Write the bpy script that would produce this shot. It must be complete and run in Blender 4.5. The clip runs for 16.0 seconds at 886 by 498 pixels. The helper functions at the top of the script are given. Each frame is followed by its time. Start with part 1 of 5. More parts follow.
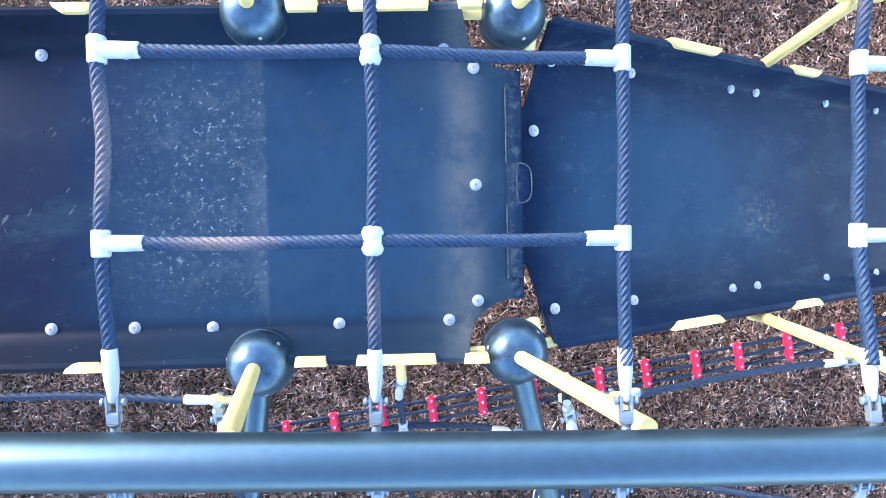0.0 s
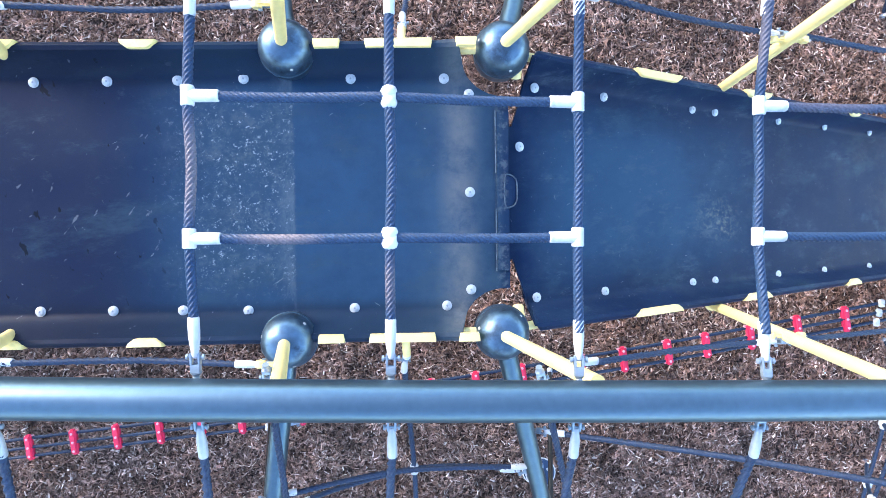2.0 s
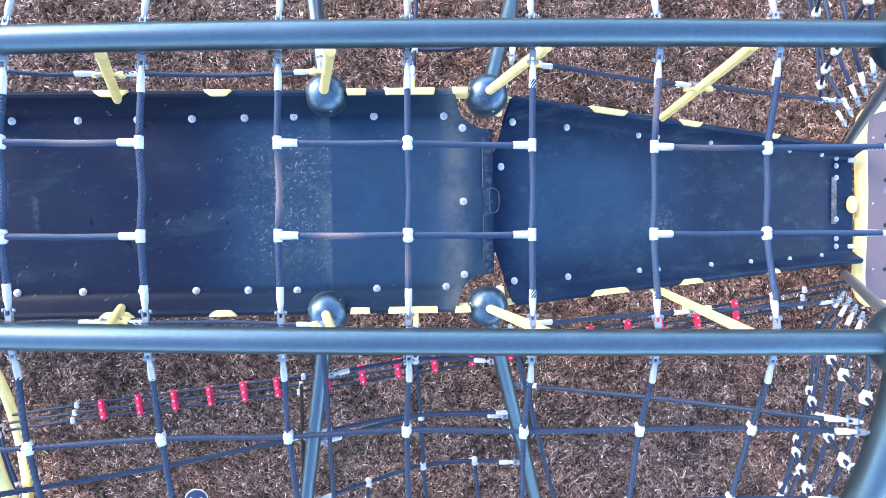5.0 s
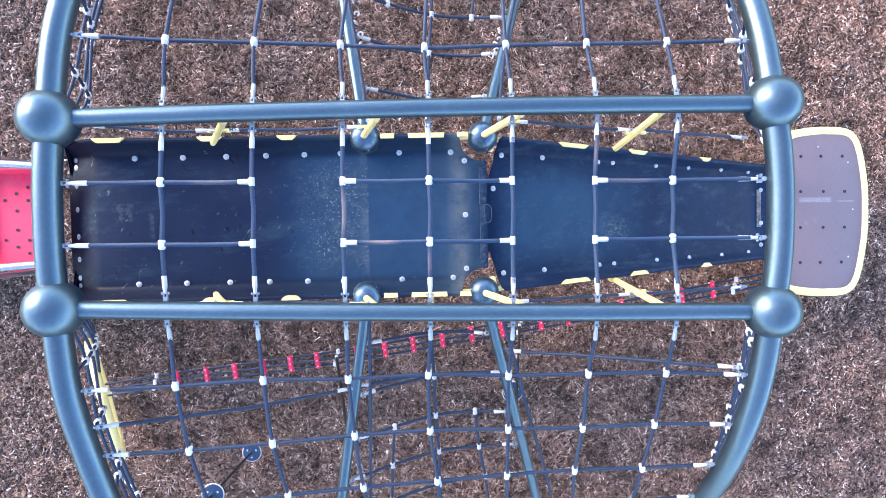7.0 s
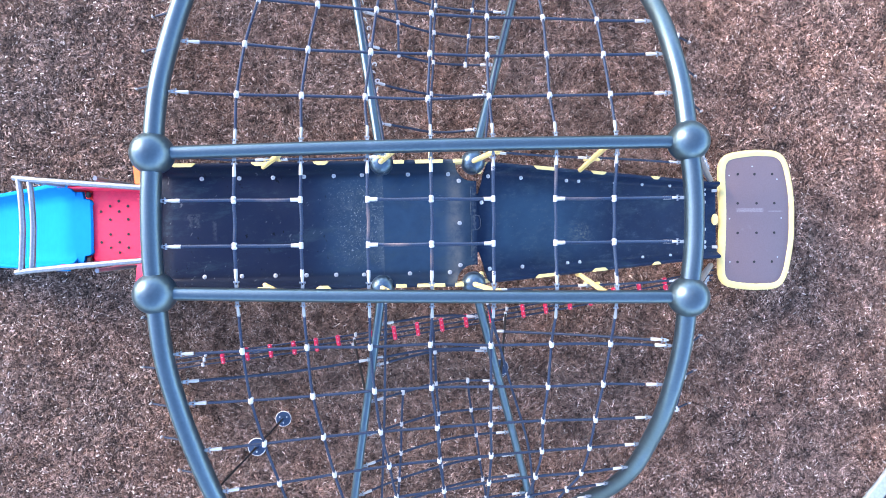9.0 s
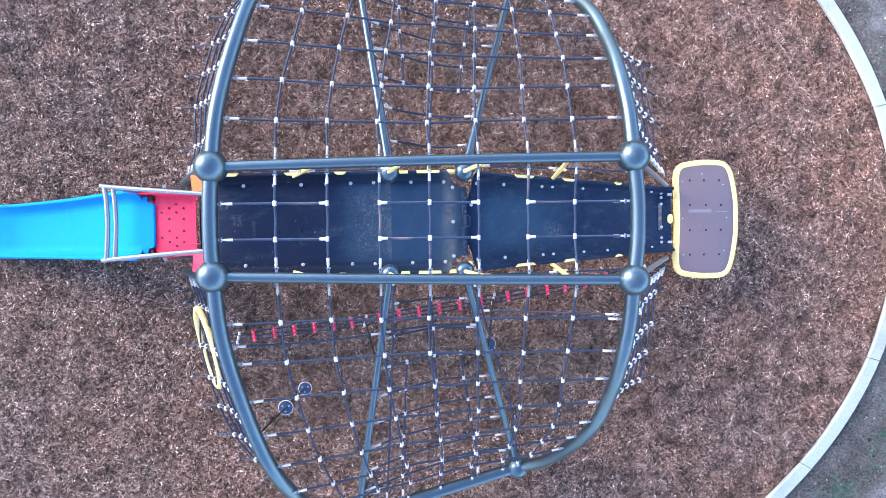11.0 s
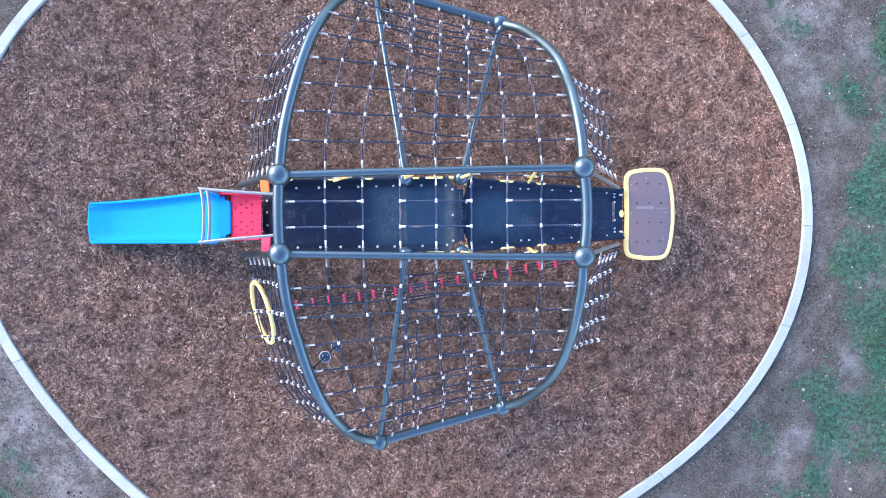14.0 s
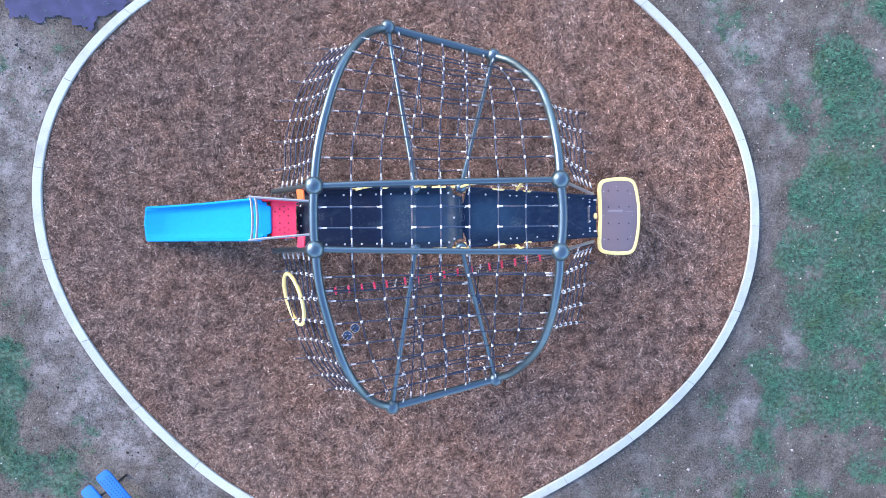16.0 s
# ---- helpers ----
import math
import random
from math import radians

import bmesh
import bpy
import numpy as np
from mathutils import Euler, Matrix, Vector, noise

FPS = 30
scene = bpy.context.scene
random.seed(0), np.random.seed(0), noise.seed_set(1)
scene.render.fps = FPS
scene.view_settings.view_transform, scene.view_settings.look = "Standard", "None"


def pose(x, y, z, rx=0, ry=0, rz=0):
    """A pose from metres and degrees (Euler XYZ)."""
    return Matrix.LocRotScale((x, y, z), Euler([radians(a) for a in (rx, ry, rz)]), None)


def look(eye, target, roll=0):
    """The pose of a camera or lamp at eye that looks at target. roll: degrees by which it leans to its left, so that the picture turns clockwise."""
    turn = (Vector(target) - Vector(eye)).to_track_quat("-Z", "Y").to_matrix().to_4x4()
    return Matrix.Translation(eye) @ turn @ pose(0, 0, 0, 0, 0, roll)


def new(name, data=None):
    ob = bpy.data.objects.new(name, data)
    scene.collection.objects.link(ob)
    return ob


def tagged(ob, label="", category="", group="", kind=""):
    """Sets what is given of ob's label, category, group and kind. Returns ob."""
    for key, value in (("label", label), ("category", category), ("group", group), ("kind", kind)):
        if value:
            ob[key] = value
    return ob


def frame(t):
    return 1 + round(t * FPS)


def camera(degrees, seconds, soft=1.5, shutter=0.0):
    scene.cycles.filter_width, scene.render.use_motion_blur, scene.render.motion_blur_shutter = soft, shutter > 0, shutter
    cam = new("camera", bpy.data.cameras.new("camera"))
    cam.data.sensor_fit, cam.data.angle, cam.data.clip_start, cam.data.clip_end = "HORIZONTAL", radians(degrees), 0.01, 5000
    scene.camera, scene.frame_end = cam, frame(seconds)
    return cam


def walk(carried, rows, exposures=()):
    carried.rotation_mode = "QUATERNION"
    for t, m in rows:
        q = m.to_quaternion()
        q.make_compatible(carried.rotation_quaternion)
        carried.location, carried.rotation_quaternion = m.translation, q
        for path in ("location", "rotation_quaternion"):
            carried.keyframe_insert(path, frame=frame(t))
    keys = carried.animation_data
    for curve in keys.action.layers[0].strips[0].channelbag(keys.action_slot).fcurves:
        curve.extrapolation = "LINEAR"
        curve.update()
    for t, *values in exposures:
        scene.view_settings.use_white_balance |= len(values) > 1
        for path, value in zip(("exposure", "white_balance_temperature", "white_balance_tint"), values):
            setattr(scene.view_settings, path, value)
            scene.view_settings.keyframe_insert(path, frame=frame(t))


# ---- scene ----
PATH = [
    (0, (0.09, -0.13, 2.91), (0.181, -0.175, 0.913), -244.3),
    (0.5, (0.085, -0.133, 2.985), (0.178, -0.177, 0.988), -245.0),
    (1.5, (0.085, -0.13, 3.11), (0.176, -0.178, 1.112), -242.7),
    (2.5, (0.07, -0.135, 3.292), (0.165, -0.179, 1.295), -245.1),
    (3.5, (0.071, -0.139, 3.427), (0.162, -0.187, 1.43), -242.6),
    (4, (0.069, -0.141, 3.511), (0.159, -0.188, 1.514), -242.8),
    (6.5, (-0.008, -0.111, 4.434), (0.084, -0.163, 2.437), -240.7),
    (7, (-0.036, -0.097, 4.663), (0.058, -0.153, 2.666), -239.9),
    (8, (-0.065, -0.077, 5.102), (0.026, -0.132, 3.105), -239.3),
    (9, (-0.063, -0.08, 5.568), (0.027, -0.129, 3.571), -242.0),
    (11.5, (-0.067, -0.128, 6.766), (0.018, -0.174, 4.769), -242.2),
    (12.5, (-0.108, -0.147, 7.313), (-0.018, -0.204, 5.316), -237.9),
    (14.5, (-0.221, -0.218, 8.587), (-0.128, -0.271, 6.59), -240.9),
    (16, (-0.34, -0.192, 9.7), (-0.238, -0.252, 7.703), -240.1),
]
cam = camera(74.0, 16.0, soft=0.85)
walk(cam, [(t, look(e, g, r)) for t, e, g, r in PATH], [(0.0, 2.78, 6230, 11), (4.0, 2.82, 6400, 12.5), (6.5, 2.71, 6600, 15.5), (9.0, 2.62, 6700, 17.5), (12.5, 2.46, 6690, 18), (16.0, 2.41, 6700, 18.5)])

# ---- world and light ----
world = bpy.data.worlds.new("sky")
scene.world = world
world.use_nodes = True
wn = world.node_tree.nodes
sky = wn.new("ShaderNodeTexSky")
sky.sky_type = "NISHITA"
sky.sun_disc = False
sky.sun_elevation = radians(22)
sky.sun_rotation = radians(-58)
sky.air_density = 1.0
sky.dust_density = 0.4
sky.ozone_density = 2.0
wn["Background"].inputs["Strength"].default_value = 0.14
world.node_tree.links.new(sky.outputs["Color"], wn["Background"].inputs["Color"])

sun = new("sun", bpy.data.lights.new("sun", "SUN"))
sun.data.energy = 1.25
sun.data.angle = radians(30)
sun.data.color = (1.0, 0.85, 0.68)
sun.matrix_world = look((-8.15, 5.1, 3.885), (0, 0, 0))


# ---- materials ----
def material(name, colour, rough=0.5, metal=0.0, vary=0.15, scale=30.0, bump=0.0, bump_scale=200.0, dirt=None, dirt_scale=3.0,
             dirt_at=(0.55, 0.7), spec=0.5, coat=0.0, island=0.0, coords="Object", marks=()):
    """A painted, moulded or woven surface: base colour varied at two scales, optional stains, fine relief."""
    m = bpy.data.materials.new(name)
    m.use_nodes = True
    t = m.node_tree
    n, l = t.nodes, t.links
    b = n["Principled BSDF"]
    b.inputs["Metallic"].default_value = metal
    b.inputs["Specular IOR Level"].default_value = spec
    b.inputs["Coat Weight"].default_value = coat
    b.inputs["Coat Roughness"].default_value = 0.15
    co = n.new("ShaderNodeTexCoord").outputs[coords]
    fine = n.new("ShaderNodeTexNoise")
    fine.inputs["Scale"].default_value = scale
    fine.inputs["Detail"].default_value = 6
    l.new(co, fine.inputs["Vector"])
    broad = n.new("ShaderNodeTexNoise")
    broad.inputs["Scale"].default_value = dirt_scale
    broad.inputs["Detail"].default_value = 8
    broad.inputs["Roughness"].default_value = 0.62
    l.new(co, broad.inputs["Vector"])
    ramp = n.new("ShaderNodeValToRGB")
    lo, hi = ramp.color_ramp.elements
    lo.position, hi.position = 0.3, 0.7
    lo.color = (*[c * (1 - vary) for c in colour], 1)
    hi.color = (*[min(1, c * (1 + vary)) for c in colour], 1)
    l.new(fine.outputs["Fac"], ramp.inputs["Fac"])
    out = ramp.outputs["Color"]
    if dirt:
        mask = n.new("ShaderNodeValToRGB")
        mask.color_ramp.elements[0].position, mask.color_ramp.elements[1].position = dirt_at
        l.new(broad.outputs["Fac"], mask.inputs["Fac"])
        mix = n.new("ShaderNodeMix")
        mix.data_type = "RGBA"
        l.new(mask.outputs["Color"], mix.inputs["Factor"])
        l.new(out, mix.inputs["A"])
        mix.inputs["B"].default_value = (*dirt, 1)
        out = mix.outputs["Result"]
    for x0, x1, y0, y1, much, soft_x, soft_y, tone in marks:
        sep = n.new("ShaderNodeSeparateXYZ")
        l.new(co, sep.inputs[0])
        rub = fine.outputs["Fac"]
        for axis, a, c in ((0, x0, x0 + soft_x), (0, x1, x1 - soft_x), (1, y0, y0 + soft_y), (1, y1, y1 - soft_y)):
            edge = n.new("ShaderNodeMapRange")
            edge.inputs["From Min"].default_value, edge.inputs["From Max"].default_value = a, c
            l.new(sep.outputs[axis], edge.inputs["Value"])
            both = n.new("ShaderNodeMath")
            both.operation = "MULTIPLY"
            l.new(rub, both.inputs[0])
            l.new(edge.outputs["Result"], both.inputs[1])
            rub = both.outputs[0]
        scale_up = n.new("ShaderNodeMath")
        scale_up.operation, scale_up.inputs[1].default_value, scale_up.use_clamp = "MULTIPLY", much, True
        l.new(rub, scale_up.inputs[0])
        mix = n.new("ShaderNodeMix")
        mix.data_type = "RGBA"
        l.new(scale_up.outputs[0], mix.inputs["Factor"])
        l.new(out, mix.inputs["A"])
        mix.inputs["B"].default_value = (*tone, 1)
        out = mix.outputs["Result"]
    if island:
        who = n.new("ShaderNodeObjectInfo")
        hue = n.new("ShaderNodeHueSaturation")
        span = n.new("ShaderNodeMapRange")
        span.inputs["To Min"].default_value, span.inputs["To Max"].default_value = 1 - island, 1 + island
        l.new(who.outputs["Random"], span.inputs["Value"])
        l.new(span.outputs["Result"], hue.inputs["Value"])
        l.new(out, hue.inputs["Color"])
        out = hue.outputs["Color"]
    l.new(out, b.inputs["Base Color"])
    rr = n.new("ShaderNodeMapRange")
    rr.inputs["To Min"].default_value, rr.inputs["To Max"].default_value = max(0.02, rough - 0.1), min(1, rough + 0.12)
    l.new(broad.outputs["Fac"], rr.inputs["Value"])
    l.new(rr.outputs["Result"], b.inputs["Roughness"])
    if bump:
        grain = n.new("ShaderNodeTexNoise")
        grain.inputs["Scale"].default_value = bump_scale
        grain.inputs["Detail"].default_value = 4
        l.new(co, grain.inputs["Vector"])
        bp = n.new("ShaderNodeBump")
        bp.inputs["Strength"].default_value = bump
        bp.inputs["Distance"].default_value = 0.004
        l.new(grain.outputs["Fac"], bp.inputs["Height"])
        l.new(bp.outputs["Normal"], b.inputs["Normal"])
    return m


STEEL_BLUE = material("blue_grey_powder_coat", (0.094, 0.146, 0.188), 0.37, 0.88, 0.06, 60, 0.02, 500, (0.115, 0.172, 0.232), 4, (0.6, 0.75), spec=0.5)
DOME = material("dark_glossy_cap", (0.100, 0.162, 0.235), 0.36, 0.85, 0.22, 40, 0.03, 90, (0.050, 0.074, 0.105), 17, (0.50, 0.66))
ROPE = material("blue_rope", (0.020, 0.037, 0.080), 0.5, 0, 0.40, 260, 0.3, 900, (0.034, 0.050, 0.082), 2.5, (0.6, 0.75), spec=0.4)
HUSK = (0.34, 0.25, 0.22)
ROPE_ROOF = material("rubbed_blue_rope", (0.021, 0.050, 0.108), 0.48, 0, 0.40, 260, 0.3, 900, (0.034, 0.050, 0.082), 2.5, (0.6, 0.75), spec=0.4,
                     marks=((-0.40, -0.30, -0.115, 0.115, 0.8, 0.02, 0.07, HUSK), (-0.03, 0.08, -0.29, -0.16, 0.55, 0.02, 0.05, HUSK), (-0.27, -0.09, -0.17, -0.10, 0.9, 0.07, 0.02, HUSK),
                            (0.73, 0.84, 0.17, 0.36, 0.55, 0.02, 0.07, HUSK), (0.80, 1.10, 0.10, 0.17, 0.4, 0.09, 0.02, HUSK), (-1.02, -0.80, 0.10, 0.17, 0.4, 0.07, 0.02, HUSK)))
WHITE = material("white_connector", (0.60, 0.585, 0.59), 0.5, 0, 0.06, 60, 0.02, 300, (0.37, 0.36, 0.36), 25, (0.58, 0.8), island=0.08)
COATED = material("pale_blue_fitting", (0.30, 0.36, 0.42), 0.4, 0.5, 0.1, 80, 0.04, 400)
WORN_PLATE = material("scuffed_plate", (0.20, 0.17, 0.16), 0.55, 0.3, 0.4, 40, 0.2, 200, (0.05, 0.055, 0.07), 18, (0.45, 0.62))
PALE = material("pale_grey_ferrule", (0.40, 0.42, 0.44), 0.45, 0.2, 0.10, 60, 0.02, 300, (0.28, 0.29, 0.31), 25, (0.55, 0.75))
# pale rivets and red clamp teeth, the teeth's sunlit look put into the colour
PINK = material("sunlit_clamp", (0.80, 0.42, 0.46), 0.5, 0, 0.06, 60, 0.02, 300)
STEEL = material("galvanised_steel", (0.30, 0.32, 0.36), 0.38, 0.8, 0.15, 80, 0.04, 400)
YELLOW = material("yellow_coating", (0.92, 0.71, 0.29), 0.45, 0, 0.06, 30, 0.03, 300, (0.78, 0.61, 0.27), 8, (0.62, 0.8))
RED = material("red_plastic", (0.80, 0.032, 0.100), 0.6, 0, 0.08, 40, 0.02, 300, (0.76, 0.075, 0.12), 6, (0.6, 0.8), island=0.08)
# the red panel plastic with warm sunlight put into its colour
RED_SUNLIT = material("sunlit_red_panel", (0.85, 0.19, 0.045), 0.45, 0, 0.06, 40, 0.02, 300)
BLUE_PLASTIC = material("blue_plastic", (0.0, 0.222, 0.575), 0.7, 0, 0.03, 20, 0.02, 200, (0.0, 0.208, 0.550), 3, (0.55, 0.8), spec=0.02)
MAUVE = material("grey_mauve_panel", (0.185, 0.136, 0.153), 0.6, 0, 0.06, 80, 0.06, 500, (0.26, 0.22, 0.235), 5, (0.64, 0.8),
                 marks=((2.74, 3.00, 0.09, 0.13, 0.5, 0.02, 0.006, (0.5, 0.47, 0.48)), (3.03, 3.17, 0.093, 0.106, 0.7, 0.02, 0.006, (0.5, 0.47, 0.48))))
BLACK = material("black_rod", (0.012, 0.012, 0.014), 0.5, 0, 0.2, 60)
CONCRETE = material("kerb_concrete", (0.39, 0.435, 0.435), 0.85, 0, 0.12, 40, 0.3, 300, (0.29, 0.315, 0.315), 2.2, (0.5, 0.75), island=0.06)
DISC_BLUE = material("dark_blue_plastic", (0.018, 0.045, 0.105), 0.4, 0, 0.1, 60, 0.02, 300, (0.04, 0.06, 0.10), 9, (0.55, 0.7))
BENCH_BLUE = material("bench_blue", (0.004, 0.135, 0.50), 0.45, 0, 0.08, 40, 0.03, 200)
# the blue-violet of the reflected sky is put into the base colour
WET = material("wet_puddle", (0.040, 0.038, 0.095), 0.10, 0, 0.3, 4, 0.0, 1, spec=0.6)


def ground_material():
    m = bpy.data.materials.new("soil_and_thin_grass")
    m.use_nodes = True
    t = m.node_tree
    n, l = t.nodes, t.links
    b = n["Principled BSDF"]
    b.inputs["Roughness"].default_value = 0.95
    co = n.new("ShaderNodeTexCoord").outputs["Object"]

    def noise_tex(scale, detail=8, rough=0.6):
        x = n.new("ShaderNodeTexNoise")
        x.inputs["Scale"].default_value, x.inputs["Detail"].default_value, x.inputs["Roughness"].default_value = scale, detail, rough
        l.new(co, x.inputs["Vector"])
        return x.outputs["Fac"]

    def ramp(fac, *stops):
        r = n.new("ShaderNodeValToRGB")
        e = r.color_ramp.elements
        while len(e) < len(stops):
            e.new(0.5)
        for k, (p, c) in enumerate(stops):
            e[k].position, e[k].color = p, (*c, 1)
        l.new(fac, r.inputs["Fac"])
        return r.outputs["Color"]

    def mix(fac, a, c):
        x = n.new("ShaderNodeMix")
        x.data_type = "RGBA"
        l.new(fac, x.inputs["Factor"])
        l.new(a, x.inputs["A"])
        l.new(c, x.inputs["B"])
        return x.outputs["Result"]

    soil = ramp(noise_tex(2.2, 12, 0.72), (0.40, (0.028, 0.023, 0.020)), (0.50, (0.074, 0.063, 0.055)), (0.60, (0.160, 0.140, 0.126)))
    speck = ramp(noise_tex(34, 8, 0.75), (0.42, (0.012, 0.011, 0.010)), (0.58, (0.26, 0.236, 0.222)))
    pale = ramp(noise_tex(2.6, 9, 0.72), (0.41, (0.070, 0.066, 0.068)), (0.50, (0.190, 0.182, 0.191)), (0.59, (0.34, 0.328, 0.344)))
    dry = n.new("ShaderNodeAttribute")
    dry.attribute_name = "dry"
    soil = mix(dry.outputs["Fac"], soil, pale)
    half = n.new("ShaderNodeValue")
    half.outputs[0].default_value = 0.40
    soil = mix(half.outputs[0], soil, speck)
    crack = n.new("ShaderNodeTexVoronoi")
    crack.feature = "DISTANCE_TO_EDGE"
    crack.inputs["Scale"].default_value = 21
    bent = n.new("ShaderNodeMix")
    bent.data_type = "VECTOR"
    bent.inputs["Factor"].default_value = 0.13
    wob = n.new("ShaderNodeTexNoise")
    wob.inputs["Scale"].default_value, wob.inputs["Detail"].default_value = 7, 5
    l.new(co, wob.inputs["Vector"])
    l.new(co, bent.inputs["A"])
    l.new(wob.outputs["Color"], bent.inputs["B"])
    l.new(bent.outputs["Result"], crack.inputs["Vector"])
    gap = ramp(crack.outputs["Distance"], (0.02, (1, 1, 1)), (0.10, (0, 0, 0)))
    here = n.new("ShaderNodeMath")
    here.operation = "MULTIPLY"
    l.new(gap, here.inputs[0])
    l.new(ramp(noise_tex(3.1, 6, 0.7), (0.44, (0, 0, 0)), (0.60, (0.42, 0.42, 0.42))), here.inputs[1])
    dark = n.new("ShaderNodeRGB")
    dark.outputs[0].default_value = (0.045, 0.038, 0.037, 1)
    soil = mix(here.outputs[0], soil, dark.outputs[0])
    crumb = ramp(noise_tex(17, 7, 0.7), (0.58, (0, 0, 0)), (0.63, (0.8, 0.8, 0.8)))
    soil = mix(crumb, soil, dark.outputs[0])
    turf = ramp(noise_tex(15, 10, 0.78), (0.41, (0.012, 0.045, 0.027)), (0.50, (0.034, 0.112, 0.072)), (0.60, (0.095, 0.200, 0.155)))
    att = n.new("ShaderNodeAttribute")
    att.attribute_name = "turf"
    add = n.new("ShaderNodeMath")
    add.operation = "MULTIPLY_ADD"
    l.new(noise_tex(6, 10, 0.75), add.inputs[0])
    add.inputs[1].default_value = 1.6
    l.new(att.outputs["Fac"], add.inputs[2])
    cover = ramp(add.outputs[0], (0.74, (0, 0, 0)), (0.99, (0.85, 0.85, 0.85)))
    l.new(mix(cover, soil, turf), b.inputs["Base Color"])
    bp = n.new("ShaderNodeBump")
    bp.inputs["Strength"].default_value, bp.inputs["Distance"].default_value = 0.9, 0.04
    l.new(noise_tex(28, 9, 0.75), bp.inputs["Height"])
    l.new(bp.outputs["Normal"], b.inputs["Normal"])
    return m


def mulch_material(name, low, mid, high, chips):
    """Wood chips: each chip its own brown; the bed below in the same browns."""
    m = bpy.data.materials.new(name)
    m.use_nodes = True
    t = m.node_tree
    n, l = t.nodes, t.links
    b = n["Principled BSDF"]
    b.inputs["Roughness"].default_value = 0.75 if chips else 0.95
    b.inputs["Specular IOR Level"].default_value = 0.35
    co = n.new("ShaderNodeTexCoord").outputs["Object"]
    patch = n.new("ShaderNodeTexNoise")
    patch.inputs["Scale"].default_value, patch.inputs["Detail"].default_value = 5.0, 9
    patch.inputs["Roughness"].default_value = 0.68
    l.new(co, patch.inputs["Vector"])
    r = n.new("ShaderNodeValToRGB")
    e = r.color_ramp.elements
    e[0].position, e[0].color = 0.0, (*low, 1)
    e[1].position, e[1].color = 1.0, (*high, 1)
    k = e.new(0.74)
    k.color = (*mid, 1)
    k = e.new(0.925)
    k.color = (*[0.72 * a + 0.28 * c for a, c in zip(mid, high)], 1)
    if chips:
        l.new(n.new("ShaderNodeNewGeometry").outputs["Random Per Island"], r.inputs["Fac"])
    else:
        grain = n.new("ShaderNodeTexVoronoi")
        grain.inputs["Scale"].default_value = 115
        l.new(co, grain.inputs["Vector"])
        sep = n.new("ShaderNodeSeparateColor")
        l.new(grain.outputs["Color"], sep.inputs["Color"])
        l.new(sep.outputs[0], r.inputs["Fac"])
        bp = n.new("ShaderNodeBump")
        bp.inputs["Strength"].default_value, bp.inputs["Distance"].default_value = 0.9, 0.02
        l.new(grain.outputs["Distance"], bp.inputs["Height"])
        l.new(bp.outputs["Normal"], b.inputs["Normal"])
    tone = n.new("ShaderNodeMapRange")
    tone.inputs["From Min"].default_value, tone.inputs["From Max"].default_value = 0.34, 0.66
    tone.inputs["To Min"].default_value, tone.inputs["To Max"].default_value = 0.44, 1.42
    l.new(patch.outputs["Fac"], tone.inputs["Value"])
    # uneven light painted into the browns: dimmer to the west, brighter to the east
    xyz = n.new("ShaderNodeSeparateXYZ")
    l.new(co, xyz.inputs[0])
    light_ramp = n.new("ShaderNodeMapRange")
    light_ramp.inputs["From Min"].default_value, light_ramp.inputs["From Max"].default_value = -4.0, 4.0
    light_ramp.inputs["To Min"].default_value, light_ramp.inputs["To Max"].default_value = 1.02, 1.26
    l.new(xyz.outputs[0], light_ramp.inputs["Value"])
    # wet carries the final value: grain times the painted light
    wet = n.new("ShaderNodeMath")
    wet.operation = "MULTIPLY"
    clump = n.new("ShaderNodeTexNoise")
    clump.inputs["Scale"].default_value, clump.inputs["Detail"].default_value = 24, 3
    l.new(co, clump.inputs["Vector"])
    tuft = n.new("ShaderNodeMapRange")
    tuft.inputs["From Min"].default_value, tuft.inputs["From Max"].default_value = 0.34, 0.66
    tuft.inputs["To Min"].default_value, tuft.inputs["To Max"].default_value = 0.56, 1.46
    l.new(clump.outputs["Fac"], tuft.inputs["Value"])
    grainy = n.new("ShaderNodeMath")
    grainy.operation = "MULTIPLY"
    l.new(tone.outputs["Result"], grainy.inputs[0])
    l.new(tuft.outputs["Result"], grainy.inputs[1])
    blot = n.new("ShaderNodeTexNoise")
    blot.inputs["Scale"].default_value, blot.inputs["Detail"].default_value, blot.inputs["Roughness"].default_value = 3.4, 4, 0.6
    l.new(co, blot.inputs["Vector"])
    hollow = n.new("ShaderNodeMapRange")
    hollow.inputs["From Min"].default_value, hollow.inputs["From Max"].default_value = 0.30, 0.46
    hollow.inputs["To Min"].default_value, hollow.inputs["To Max"].default_value = 0.60, 1.0
    l.new(blot.outputs["Fac"], hollow.inputs["Value"])
    damped = n.new("ShaderNodeMath")
    damped.operation = "MULTIPLY"
    l.new(grainy.outputs[0], damped.inputs[0])
    l.new(hollow.outputs["Result"], damped.inputs[1])
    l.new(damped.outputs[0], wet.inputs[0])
    l.new(light_ramp.outputs["Result"], wet.inputs[1])
    sway = n.new("ShaderNodeTexNoise")
    sway.inputs["Scale"].default_value, sway.inputs["Detail"].default_value = 1.1, 6
    l.new(co, sway.inputs["Vector"])
    grey = n.new("ShaderNodeMapRange")
    grey.inputs["From Min"].default_value, grey.inputs["From Max"].default_value = 0.35, 0.65
    grey.inputs["To Min"].default_value, grey.inputs["To Max"].default_value = 0.92, 1.10
    l.new(sway.outputs["Fac"], grey.inputs["Value"])
    hsv = n.new("ShaderNodeHueSaturation")
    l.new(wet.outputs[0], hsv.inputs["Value"])
